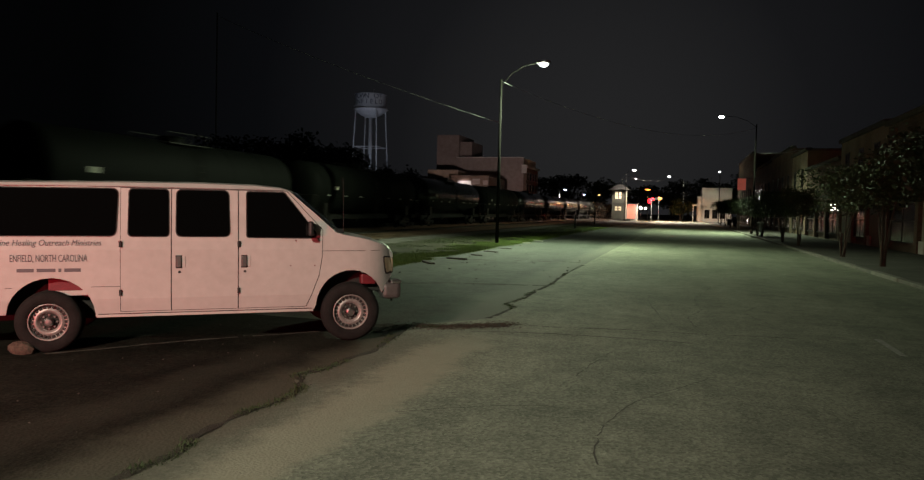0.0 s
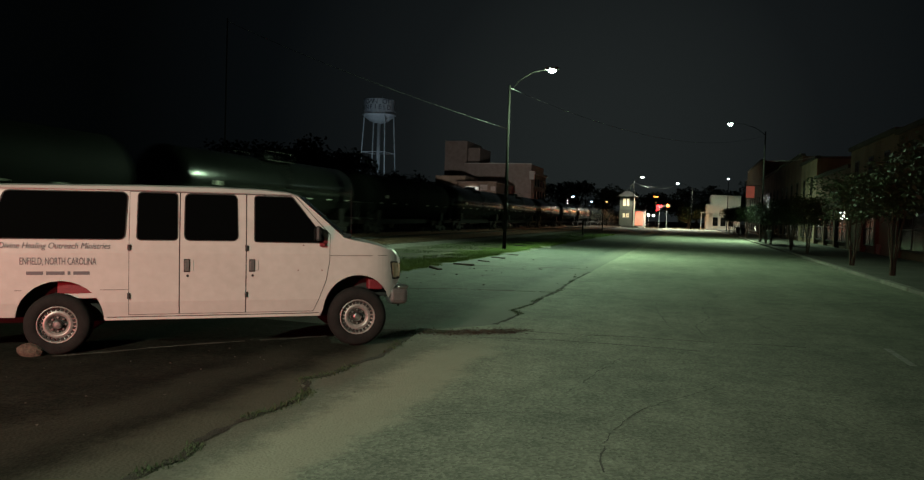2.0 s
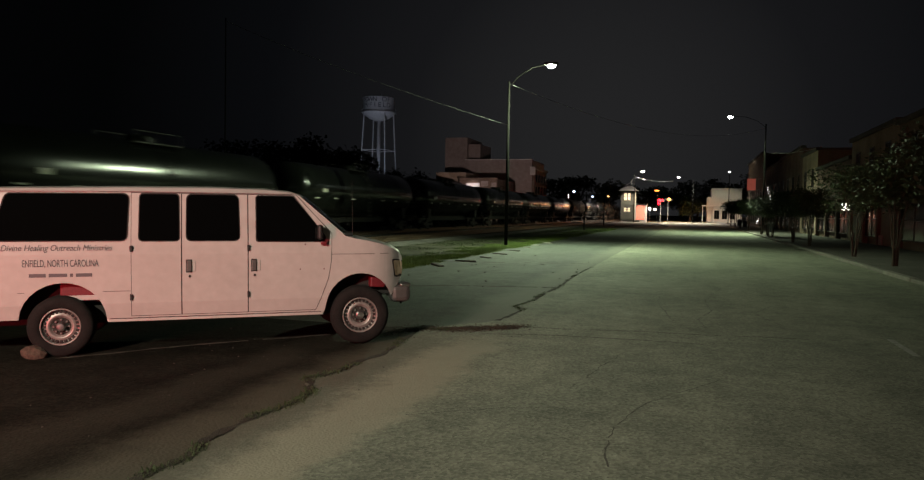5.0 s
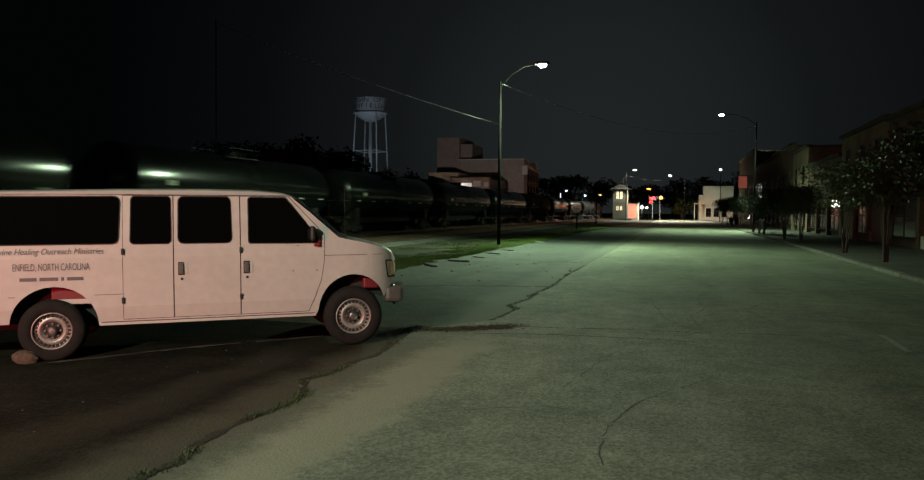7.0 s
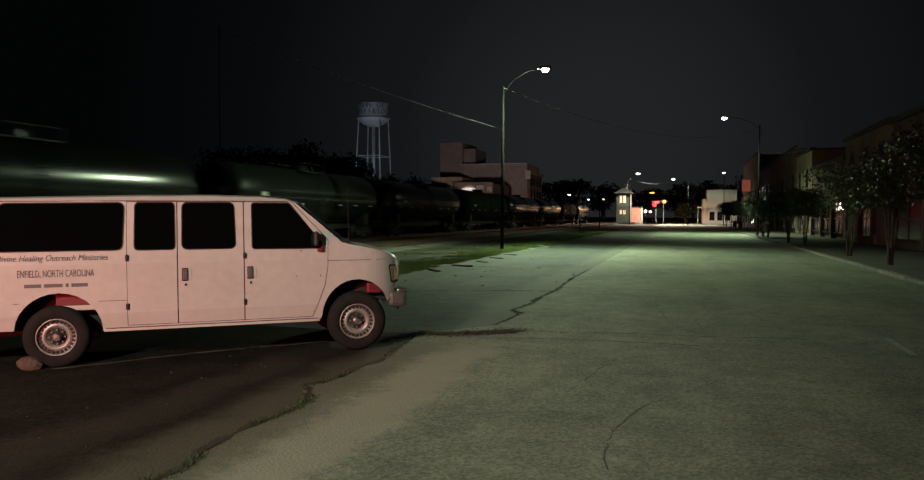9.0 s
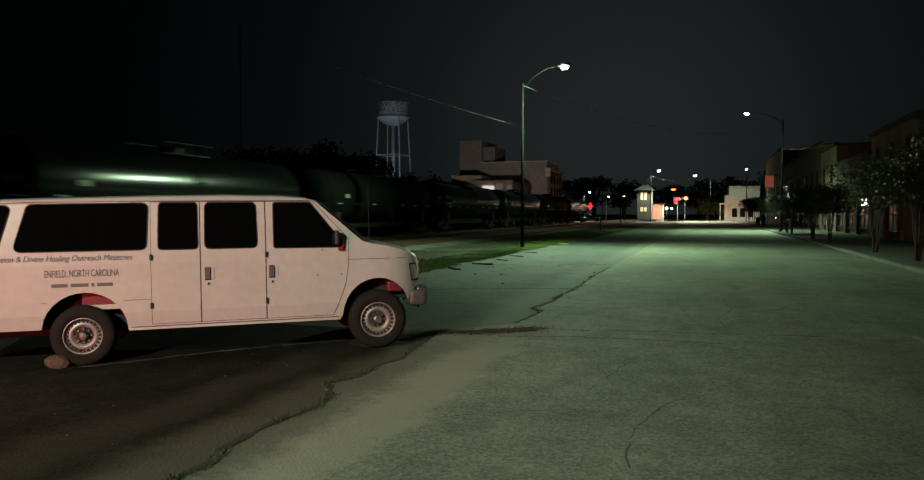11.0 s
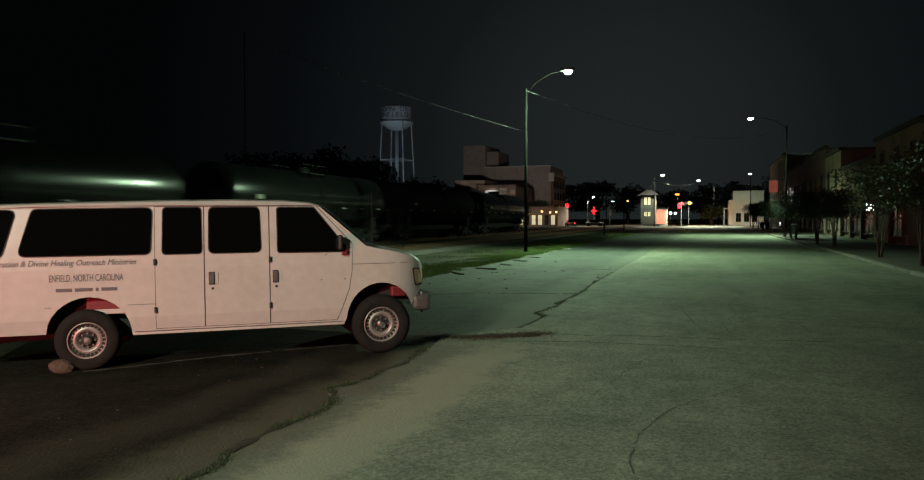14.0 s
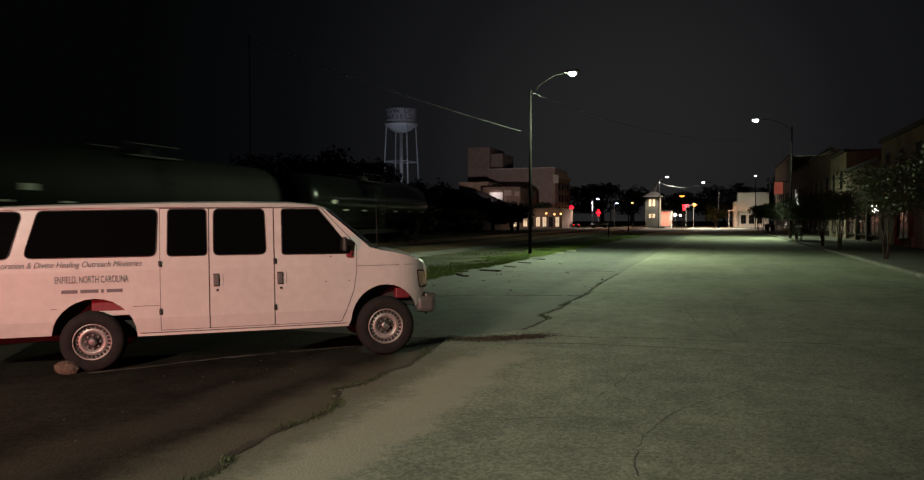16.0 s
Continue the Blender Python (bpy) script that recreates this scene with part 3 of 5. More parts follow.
for _ in range(26):
    x, y = rng.uniform(-8.0, -3.0), rng.uniform(15, 30)
    r = rng.uniform(0.015, 0.045)
    bmesh.ops.create_icosphere(bm, subdivisions=1, radius=r, matrix=pose(x, y, 0.01 + r * 0.2) @ Matrix.Diagonal((1, rng.uniform(0.5, 1), 0.35, 1)))
tagged(part("clods", bm, m_soil), "dark clods of earth on the parking strip", "earth", kind="stuff")


# ---- the parked van ----
def inset_at(x, z):
    """How far the body side lies inside its widest plane."""
    d = 0.0
    if z > 1.2:
        d += 0.105 * ((z - 1.2) / 0.8) ** 1.3
    if z > 1.94:
        d += min(0.12, (z - 1.94) * 1.0)
    if z < 0.62:
        d += (0.62 - z) * 0.16
    if x > 3.3:
        d += 0.22 * min(1.0, (x - 3.3) / 0.78) ** 4
    if x < -1.35:
        d += 0.18 * min(1.0, (-1.35 - x) / 0.35) ** 2.5
    return d


def side_panel(name, outline, m, parent, off, label="", cuts=True, left=False, cx=(), smooth=True):
    """A sheet-metal or glass panel that follows the body side, off metres proud of it."""
    bm = bmesh.new()
    bm.faces.new([bm.verts.new((x, 0, z)) for x, z in outline])
    zs = (0.5, 0.62, 0.9, 1.2, 1.35, 1.5, 1.65, 1.8, 1.9, 1.95, 2.0) if cuts else ()
    for z in zs:
        bmesh.ops.bisect_plane(bm, geom=bm.verts[:] + bm.edges[:] + bm.faces[:], plane_co=(0, 0, z), plane_no=(0, 0, 1))
    for x in cx:
        bmesh.ops.bisect_plane(bm, geom=bm.verts[:] + bm.edges[:] + bm.faces[:], plane_co=(x, 0, 0), plane_no=(1, 0, 0))
    for v in bm.verts:
        y = inset_at(v.co.x, v.co.z) - off
        v.co.y = 2.0 - y if left else y
    ret = bmesh.ops.extrude_face_region(bm, geom=bm.faces[:])
    for v in (g for g in ret["geom"] if isinstance(g, bmesh.types.BMVert)):
        v.co.y += (-0.02 if left else 0.02)
    return part(name, bm, m, parent, label, smooth=False)


def rounded(pts, r, seg=5):
    """A polygon with its corners rounded by r."""
    out = []
    n = len(pts)
    for i in range(n):
        p, a, b = Vector(pts[i]), Vector(pts[i - 1]), Vector(pts[(i + 1) % n])
        da, db = (a - p).normalized(), (b - p).normalized()
        ang = da.angle(db)
        d = min(r / math.tan(ang / 2), (a - p).length * 0.45, (b - p).length * 0.45)
        s, e = p + da * d, p + db * d
        for k in range(seg + 1):
            t = k / seg
            q = s * (1 - t) ** 2 + p * 2 * t * (1 - t) + e * t ** 2
            out.append((q.x, q.y))
    return out


def grow(pts, d):
    c = Vector((sum(p[0] for p in pts) / len(pts), sum(p[1] for p in pts) / len(pts)))
    return [(p[0] + math.copysign(d, p[0] - c.x), p[1] + math.copysign(d, p[1] - c.y)) for p in pts]


def build_wheel(parent, x, y, z, k, turn=0.0, face=-1, name="wheel"):
    w = new(name)
    w.parent, w.matrix_basis = parent, pose(x, y, z, 0, 0, turn if face < 0 else 180 + turn) @ Matrix.Diagonal((k, 1, k, 1))
    # the outer face looks to -y
    part("tyre", lathe([(0.21, -0.012), (0.225, -0.035), (0.27, -0.05), (0.325, -0.044), (0.352, -0.022), (0.366, 0.012), (0.368, 0.1), (0.366, 0.17), (0.35, 0.2), (0.3, 0.215), (0.21, 0.2)], 48, "Y", caps=False), m_rubber, w, "worn black tyre", smooth=True)
    part("rim", lathe([(0.222, -0.03), (0.216, -0.042), (0.205, -0.03), (0.2, 0.0), (0.196, 0.012), (0.165, 0.004), (0.148, -0.006), (0.132, -0.008), (0.115, 0.01), (0.105, 0.03), (0.09, 0.035), (0.02, 0.035)], 48, "Y", caps=False), m_steel, w, "dull slotted steel wheel rim", smooth=True)
    # dark blocks on the rim paint its shaded slot holes
    slot = None
    for i in range(24):
        at = Matrix.Rotation(2 * math.pi * i / 24, 4, "Y")
        if slot is None:
            slot = part("slot", block(0.164, 0.199, -0.010, 0.02, -0.0155, 0.0155, bevel=0.003), m_gap, w, at=at)
        else:
            s2 = new("slot", slot.data)
            s2.parent, s2.matrix_basis = w, at
    part("brake_drum", rod((0, 0.03, 0), (0, 0.16, 0), 0.19, seg=24), m_under, w)
    bm = lathe([(0.001, -0.035), (0.035, -0.033), (0.052, -0.02), (0.058, 0.036)], 24, "Y")
    for i in range(8):
        a = 2 * math.pi * i / 8
        tube(bm, (0.083 * math.cos(a), 0.04, 0.083 * math.sin(a)), (0.083 * math.cos(a), 0.006, 0.083 * math.sin(a)), 0.012, seg=6)
    part("hub", bm, m_chrome, w, "hub with lug nuts", smooth=False)
    return w


def arch(cx, z0, rx, rz, n=14, a0=0.0, a1=180.0):
    return [(cx + rx * math.cos(radians(a0 + (a1 - a0) * i / n)), z0 + rz * math.sin(radians(a0 + (a1 - a0) * i / n))) for i in range(n + 1)]


def build_van():
    van = thing("passenger_van", pose(-6.913, 6.583, -0.008, 0, -0.55, 36.1), "long white passenger van with tinted windows and lettering, parked", "van")
    top = [(-1.68, 0.46), (-1.71, 0.9), (-1.69, 1.3), (-1.61, 1.80), (-1.52, 1.895), (-1.35, 1.938), (-0.6, 1.966), (0.8, 1.998), (1.65, 2.006), (2.3, 1.994), (2.62, 1.965), (2.72, 1.93),
           (3.0, 1.69), (3.31, 1.412), (3.44, 1.377), (3.62, 1.345), (3.8, 1.302), (3.97, 1.24), (4.06, 1.185), (4.11, 1.10), (4.115, 0.93), (4.09, 0.82), (4.0, 0.70)]
    outline = top + arch(3.505, 0.45, 0.455, 0.475, a0=20, a1=176) + [(3.03, 0.425), (0.49, 0.41)] + arch(0.03, 0.42, 0.46, 0.455, a0=4, a1=174) + [(-0.43, 0.455)]
    cx = (-1.6, -1.5, -1.35, 3.3, 3.45, 3.55, 3.63, 3.7, 3.76, 3.82, 3.87, 3.91, 3.95, 3.98, 4.01, 4.04, 4.06)
    side_panel("side_panel", outline, m_paint, van, 0.0, cx=cx)
    side_panel("side_panel", outline, m_paint, van, 0.0, cx=cx, left=True)

    # skin across the roof, windshield, hood and nose
    def skin(name, prof, m, label="", lift=0.0, margin=0.0, n=10, bulge=0.0):
        bm = bmesh.new()
        rows = []
        for x, z in prof:
            i = inset_at(x, z) + margin
            rows.append([bm.verts.new((x + lift * 0.6 + bulge * min(1.0, max(0.0, (x - 2.6) / 0.12)) * (1 - abs(2 * k / n - 1) ** 2.4), i + (2.0 - 2 * i) * k / n, z + lift + (0.035 if z > 1.9 and x < 2.65 else 0.02) * (1 - abs(2 * k / n - 1) ** 2.2))) for k in range(n + 1)])
        for a, b in zip(rows, rows[1:]):
            for k in range(n):
                bm.faces.new((a[k], a[k + 1], b[k + 1], b[k]))
        return part(name, bm, m, van, label, smooth=True)
    skin("rear_wall", top[:6], m_paint)
    skin("roof", top[5:12], m_paint, bulge=0.1)
    skin("windshield_frame", top[11:15], m_paint, bulge=0.1)
    skin("windshield", [(2.76, 1.897), (3.0, 1.69), (3.28, 1.455)], m_wsglass, "greenish windshield with a lamp reflection in its colour", 0.018, 0.02, bulge=0.1)
    skin("hood", top[14:20], m_paint, bulge=0.1)
    skin("grille", top[19:], m_plastic, "black grille", bulge=0.1)

    # under the body
    part("underbody", block(-1.55, 3.85, 0.28, 1.72, 0.36, 0.62), m_under, van)
    part("wheel_well", block(-0.44, 0.5, 0.22, 0.5, 0.62, 0.9), m_under, van)
    part("wheel_well", block(3.05, 3.95, 0.25, 0.5, 0.62, 0.95), m_under, van)
    part("wheel_well_panel", block(-0.02, 0.40, 0.12, 0.3, 0.70, 0.86, bevel=0.02), m_redpaint, van, "red painted panel inside the wheel well")
    part("wheel_well_panel", block(0.04, 0.40, 0.10, 0.28, 0.655, 0.715, bevel=0.01), m_paint, van)
    part("wheel_well_panel", block(3.66, 3.86, 0.12, 0.3, 0.72, 0.86, bevel=0.02), m_redpaint, van, "red painted panel inside the wheel well")
    part("exhaust_pipe", rod((-1.5, 0.45, 0.33), (-0.3, 0.55, 0.38), 0.035), m_under, van)
    part("axle", rod((0, 0.2, 0.37), (0, 1.8, 0.37), 0.06), m_under, van)
    part("axle", rod((3.505, 0.25, 0.37), (3.505, 1.75, 0.37), 0.05), m_under, van)
    part("sill_trim", block(0.5, 3.02, 0.012, 0.06, 0.398, 0.432, bevel=0.008), m_paint, van, "pale sill under the doors")
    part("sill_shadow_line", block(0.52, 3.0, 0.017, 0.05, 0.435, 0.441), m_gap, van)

    # crease lines, painted as thin grey strips for the shade in them
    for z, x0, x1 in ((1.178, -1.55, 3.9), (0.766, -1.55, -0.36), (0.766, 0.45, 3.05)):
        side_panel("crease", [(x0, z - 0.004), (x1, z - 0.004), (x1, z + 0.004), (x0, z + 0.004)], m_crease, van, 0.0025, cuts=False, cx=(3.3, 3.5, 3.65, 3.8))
    side_panel("drip_rail", [(-1.4, 1.912), (-0.6, 1.933), (0.8, 1.95), (2.62, 1.946), (2.66, 1.956), (2.6, 1.965), (0.8, 1.972), (-0.6, 1.955), (-1.4, 1.932)], m_paint, van, 0.022, "drip rail along the roof edge", cuts=False)
    # grey strip paints the shade under the drip rail
    side_panel("drip_rail_shade_line", [(0.4, 1.938), (2.64, 1.937), (2.64, 1.944), (0.4, 1.944)], m_crease, van, 0.004, cuts=False)

    # doors; a dark sheet under each paints the shade in its gaps
    a, b, c = 0.755, 1.318, 2.092
    doors = (([(a, 0.46), (b, 0.46), (b, 1.936), (a, 1.936)], "rear_side_door"),
             ([(b, 0.46), (c, 0.46), (c, 1.936), (b, 1.936)], "side_door"),
             ([(c, 0.46), (2.93, 0.46), (3.0, 0.62), (3.09, 0.86), (3.128, 1.1), (3.135, 1.45), (2.69, 1.936), (c, 1.936)], "front_door"))
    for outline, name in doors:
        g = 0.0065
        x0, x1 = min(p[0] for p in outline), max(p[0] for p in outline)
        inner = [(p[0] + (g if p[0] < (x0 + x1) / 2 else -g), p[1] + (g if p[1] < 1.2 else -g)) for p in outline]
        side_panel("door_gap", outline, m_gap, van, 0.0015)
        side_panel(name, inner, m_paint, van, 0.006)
    for x in (a, c):
        for z in (1.268, 0.69):
            part("hinge", block(x - 0.012, x + 0.02, -0.025, 0.02, z - 0.036, z + 0.036, bevel=0.006), m_plastic, van, "black door hinge")
    for x in (1.405, 2.165):
        part("door_handle", block(x - 0.028, x + 0.028, -0.03, 0.02, 0.985, 1.12, bevel=0.008), m_bumper, van, "grey door handle")
        # raised black block paints the dark of the handle's recess
        part("handle_recess", block(x - 0.04, x + 0.036, -0.010, 0.02, 0.972, 1.132, bevel=0.006), m_plastic, van)
        part("handle_plate", block(x + 0.03, x + 0.075, -0.012, 0.02, 0.985, 1.12, bevel=0.005), m_paint, van)
        part("lock", rod((x + 0.005, -0.012, 0.928), (x + 0.005, 0.02, 0.928), 0.016, seg=12), m_plastic, van)
    for x, z in ((2.73, 0.99), (3.03, 0.99), (2.79, 1.31)):
        part("rust_spot", rod((x, -0.008, z), (x, 0.02, z), 0.009, seg=8), m_redpaint, van)

    # windows
    wins = [([(-1.55, 1.36), (-0.862, 1.367), (-0.715, 1.895), (-1.42, 1.895)], 0.07), ([(-0.70, 1.367), (0.705, 1.367), (0.73, 1.918), (-0.545, 1.905)], 0.075),
            ([(0.845, 1.362), (1.29, 1.362), (1.285, 1.92), (0.855, 1.92)], 0.05), ([(1.375, 1.362), (1.99, 1.362), (1.975, 1.92), (1.38, 1.92)], 0.07),
            ([(2.195, 1.352), (3.03, 1.345), (3.045, 1.42), (2.645, 1.915), (2.195, 1.915)], 0.035)]
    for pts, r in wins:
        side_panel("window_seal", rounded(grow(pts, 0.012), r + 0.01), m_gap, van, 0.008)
        side_panel("side_window", rounded(pts, r), m_glass, van, 0.011, "dark tinted side window")
    # mirror, antenna, wiper
    bm = block(2.935, 3.0, -0.14, -0.02, 1.37, 1.56, bevel=0.028)
    tube(bm, (3.0, -0.05, 1.4), (3.02, 0.06, 1.38), 0.02)
    part("wing_mirror", bm, m_plastic, van, "black door mirror")
    part("mirror_bracket", block(2.99, 3.06, -0.05, 0.03, 1.30, 1.345, bevel=0.01), m_redpaint, van, "red mirror bracket")
    part("antenna", rod((3.42, 0.12, 1.40), (3.41, 0.13, 2.12), 0.004, 0.002, seg=6), m_plastic, van)
    part("wiper", rod((3.38, 0.25, 1.45), (3.2, 0.85, 1.60), 0.012, seg=6), m_plastic, van)
    part("cowl", block(3.30, 3.43, 0.14, 0.5, 1.40, 1.455, bevel=0.015), m_plastic, van)
    # lamps and bumper
    side_panel("headlamp_seal", rounded([(3.985, 0.855), (4.112, 0.855), (4.112, 1.085), (3.945, 1.105)], 0.03), m_gap, van, 0.004, cx=(3.97, 4.01, 4.04))
    side_panel("headlamp", rounded([(4.005, 0.875), (4.106, 0.875), (4.106, 1.065), (3.968, 1.085)], 0.025), m_headlamp, van, 0.012, "amber and clear headlamp", cx=(3.98, 4.01, 4.04))
    part("headlamp", block(4.09, 4.15, 0.35, 0.62, 0.90, 1.09, bevel=0.02), m_headlamp, van, "clear front headlamp")
    bm = bmesh.new()
    cuboid(bm, 4.04, 4.23, 0.26, 1.74, 0.515, 0.74, bevel=0.035)
    part("bumper", bm, m_bumper, van, "grey front bumper")
    part("bumper_end", block(3.945, 4.215, 0.11, 0.36, 0.515, 0.735, bevel=0.06), m_bumper, van, "grey plastic bumper end")
    part("bumper_trim", block(4.07, 4.215, 0.13, 0.42, 0.722, 0.768, bevel=0.014), m_chrome, van, "bright strip on the bumper")
    part("tow_hook", rod((4.12, 0.3, 0.53), (4.12, 0.3, 0.47), 0.015), m_under, van)
    # wheels
    build_wheel(van, 0.0, 0.05, 0.362, 0.975)
    build_wheel(van, 3.505, 0.04, 0.373, 1.04, turn=-3)
    build_wheel(van, 0.0, 1.95, 0.362, 0.975, face=1)
    build_wheel(van, 3.505, 1.94, 0.373, 1.04, face=1)
    # lettering on the side
    def on_side(x, z, tilt=0.0):
        lean = math.degrees(math.atan2(inset_at(x, z + 0.03) - inset_at(x, z - 0.03), 0.06))
        return pose(x, inset_at(x, z) - 0.004, z, 90 - lean, 0, 0)
    writing("lettering", "oration & Divine Healing Outreach Ministries", 0.098, m_letter, van, on_side(-0.188, 1.25), 0.28, 1.483)
    writing("lettering", "ENFIELD, NORTH CAROLINA", 0.118, m_letter, van, on_side(0.014, 1.064), 0.0, 0.785)
    x = -0.31
    for w in (0.17, 0.19, 0.03, 0.17):
        part("lettering_bar", block(x, x + w, -0.004, 0.01, 0.945, 0.985), m_letter, van, "illegible grey lettering")
        x += w + 0.03
    return van


build_van()

# stone chocked against the van's rear wheel
bm = ball(0.115, sub=2)
for v in bm.verts:
    v.co *= 1 + 0.35 * noise.noise(v.co * 9)
    v.co.z = max(v.co.z * 0.8, -0.07)
    v.co.x *= 1.3
tagged(part("rock", bm, m_rock, at=pose(-7.14, 6.43, 0.062, 0, 0, 30)), "red-brown rock wedged against the van's rear tyre", "rock")


# ---- freight train ----
def build_tank_car(m_tank, label):
    car = thing("tank_car", pose(0, 0, 0), label, "rail car", "tank cars of the passing train")
    hl = 7.55
    prof = [(0.001, -hl - 0.62), (0.5, -hl - 0.58), (0.95, -hl - 0.45), (1.28, -hl - 0.24), (1.46, -hl), (1.5, -hl + 0.2)]
    prof += [(1.5, y) for y in (-5, -2.5, 0, 2.5, 5)] + [(r, -y) for r, y in reversed(prof[:6])]
    part("tank", lathe(prof, 48, "Y"), m_tank, car, smooth=True, at=pose(0, 0, 2.8))
    seam = None
    for y in (-7.45, -5.0, -2.5, 0, 2.5, 5.0, 7.45):
        if seam is None:
            seam = part("weld_seam", lathe([(1.49, -0.02), (1.512, -0.012), (1.512, 0.012), (1.49, 0.02)], 48, "Y", caps=False), m_tank, car, at=pose(0, y, 2.8))
        else:
            s2 = new("weld_seam", seam.data)
            s2.parent, s2.matrix_basis = car, pose(0, y, 2.8)
    part("centre_sill", block(-0.28, 0.28, -8.6, 8.6, 0.95, 1.32, bevel=0.02), m_truck, car)
    for s in (-1, 1):
        part("end_platform", block(-1.45, 1.45, s * 8.15 - 0.35, s * 8.15 + 0.35, 1.28, 1.38), m_truck, car)
        part("saddle", block(-1.25, 1.25, s * 6.4 - 0.3, s * 6.4 + 0.3, 1.2, 1.9), m_truck, car)
        part("coupler", block(-0.16, 0.16, s * 8.9 - 0.35, s * 8.9 + 0.35, 0.82, 1.08, bevel=0.04), m_truck, car)
        bm = bmesh.new()
        for x in (-1.4, 1.4):
            tube(bm, (x, s * 8.4, 1.35), (x, s * 8.4, 2.35), 0.025, seg=6)
            tube(bm, (x, s * 7.9, 1.35), (x, s * 7.9, 2.35), 0.025, seg=6)
            tube(bm, (x, s * 7.9, 2.35), (x, s * 8.4, 2.35), 0.025, seg=6)
        tube(bm, (-1.4, s * 8.4, 2.35), (1.4, s * 8.4, 2.35), 0.025, seg=6)
        part("end_railing", bm, m_truck, car)
        truck = new("truck")
        truck.parent, truck.matrix_basis = car, pose(0, s * 6.4, 0)
        bm = bmesh.new()
        for x in (-1.0, 1.0):
            cuboid(bm, x - 0.09, x + 0.09, -1.15, 1.15, 0.62, 0.8, bevel=0.03)
            cuboid(bm, x - 0.09, x + 0.09, -0.4, 0.4, 0.42, 0.62, bevel=0.03)
            for y in (-0.88, 0.88):
                cuboid(bm, x - 0.12, x + 0.12, y - 0.18, y + 0.18, 0.5, 0.86, bevel=0.03)
        cuboid(bm, -1.0, 1.0, -0.22, 0.22, 0.6, 1.0)
        part("side_frame", bm, m_truck, truck)
        for y in (-0.88, 0.88):
            bm = bmesh.new()
            for x in (-0.76, 0.76):
                tube(bm, (x - 0.06, y, 0.74), (x + 0.06, y, 0.74), 0.455, seg=24)
            tube(bm, (-0.95, y, 0.74), (0.95, y, 0.74), 0.08)
            part("wheelset", bm, m_truck, truck)
    # walkway with railing, dome and ladder
    part("manway", lathe([(0.55, 0), (0.55, 0.28), (0.5, 0.33), (0.001, 0.34)], 24), m_tank, car, at=pose(0, 0, 4.2))
    bm = block(-0.95, 0.95, -1.3, 1.3, 4.14, 4.19)
    for x in (-0.93, 0.93):
        for y in (-1.28, 0, 1.28):
            tube(bm, (x, y, 4.17), (x, y, 4.6), 0.02, seg=6)
        tube(bm, (x, -1.28, 4.6), (x, 1.28, 4.6), 0.02, seg=6)
    part("top_platform", bm, m_truck, car)
    for x in (-1.56, 1.56):
        bm = bmesh.new()
        for y in (-0.22, 0.22):
            tube(bm, (x, y, 1.3), (x, y, 3.4), 0.02, seg=6)
            tube(bm, (x, y, 3.4), (x * 0.6, y, 4.18), 0.02, seg=6)
        for i in range(8):
            tube(bm, (x, -0.22, 1.4 + i * 0.27), (x, 0.22, 1.4 + i * 0.27), 0.014, seg=5)
        part("ladder", bm, m_truck, car)
        for y in (-6.6, -4.4, -2.2, 2.2, 4.4, 6.6):
            part("reflective_strip", block(x * 0.945 - 0.005, x * 0.945 + 0.005, y - 0.22, y + 0.22, 2.34, 2.40), m_stripe, car)
        part("data_panel", block(x * 0.955 - 0.012, x * 0.955 + 0.012, -6.0, -5.5, 2.7, 2.9), m_stripe, car, "small pale stencil panel")
    part("outlet_pipe", rod((0, 0, 1.5), (0, 0, 0.75), 0.14, seg=12), m_truck, car)
    return car


PITCH, SPEED = 18.33, 15.15
GRIMY = (1, 4, 11, 13, 14, 16, 17)
glossy = build_tank_car(m_tank, "glossy black railway tank car rolling in a freight train")
grimy = build_tank_car(m_dulltank, "dull grimy black railway tank car in a freight train")
TANK_CARS = []
for i in range(18):
    src = grimy if i in GRIMY else glossy
    TANK_CARS.append(src if src not in TANK_CARS else copy_thing(src, pose(0, 0, 0)))


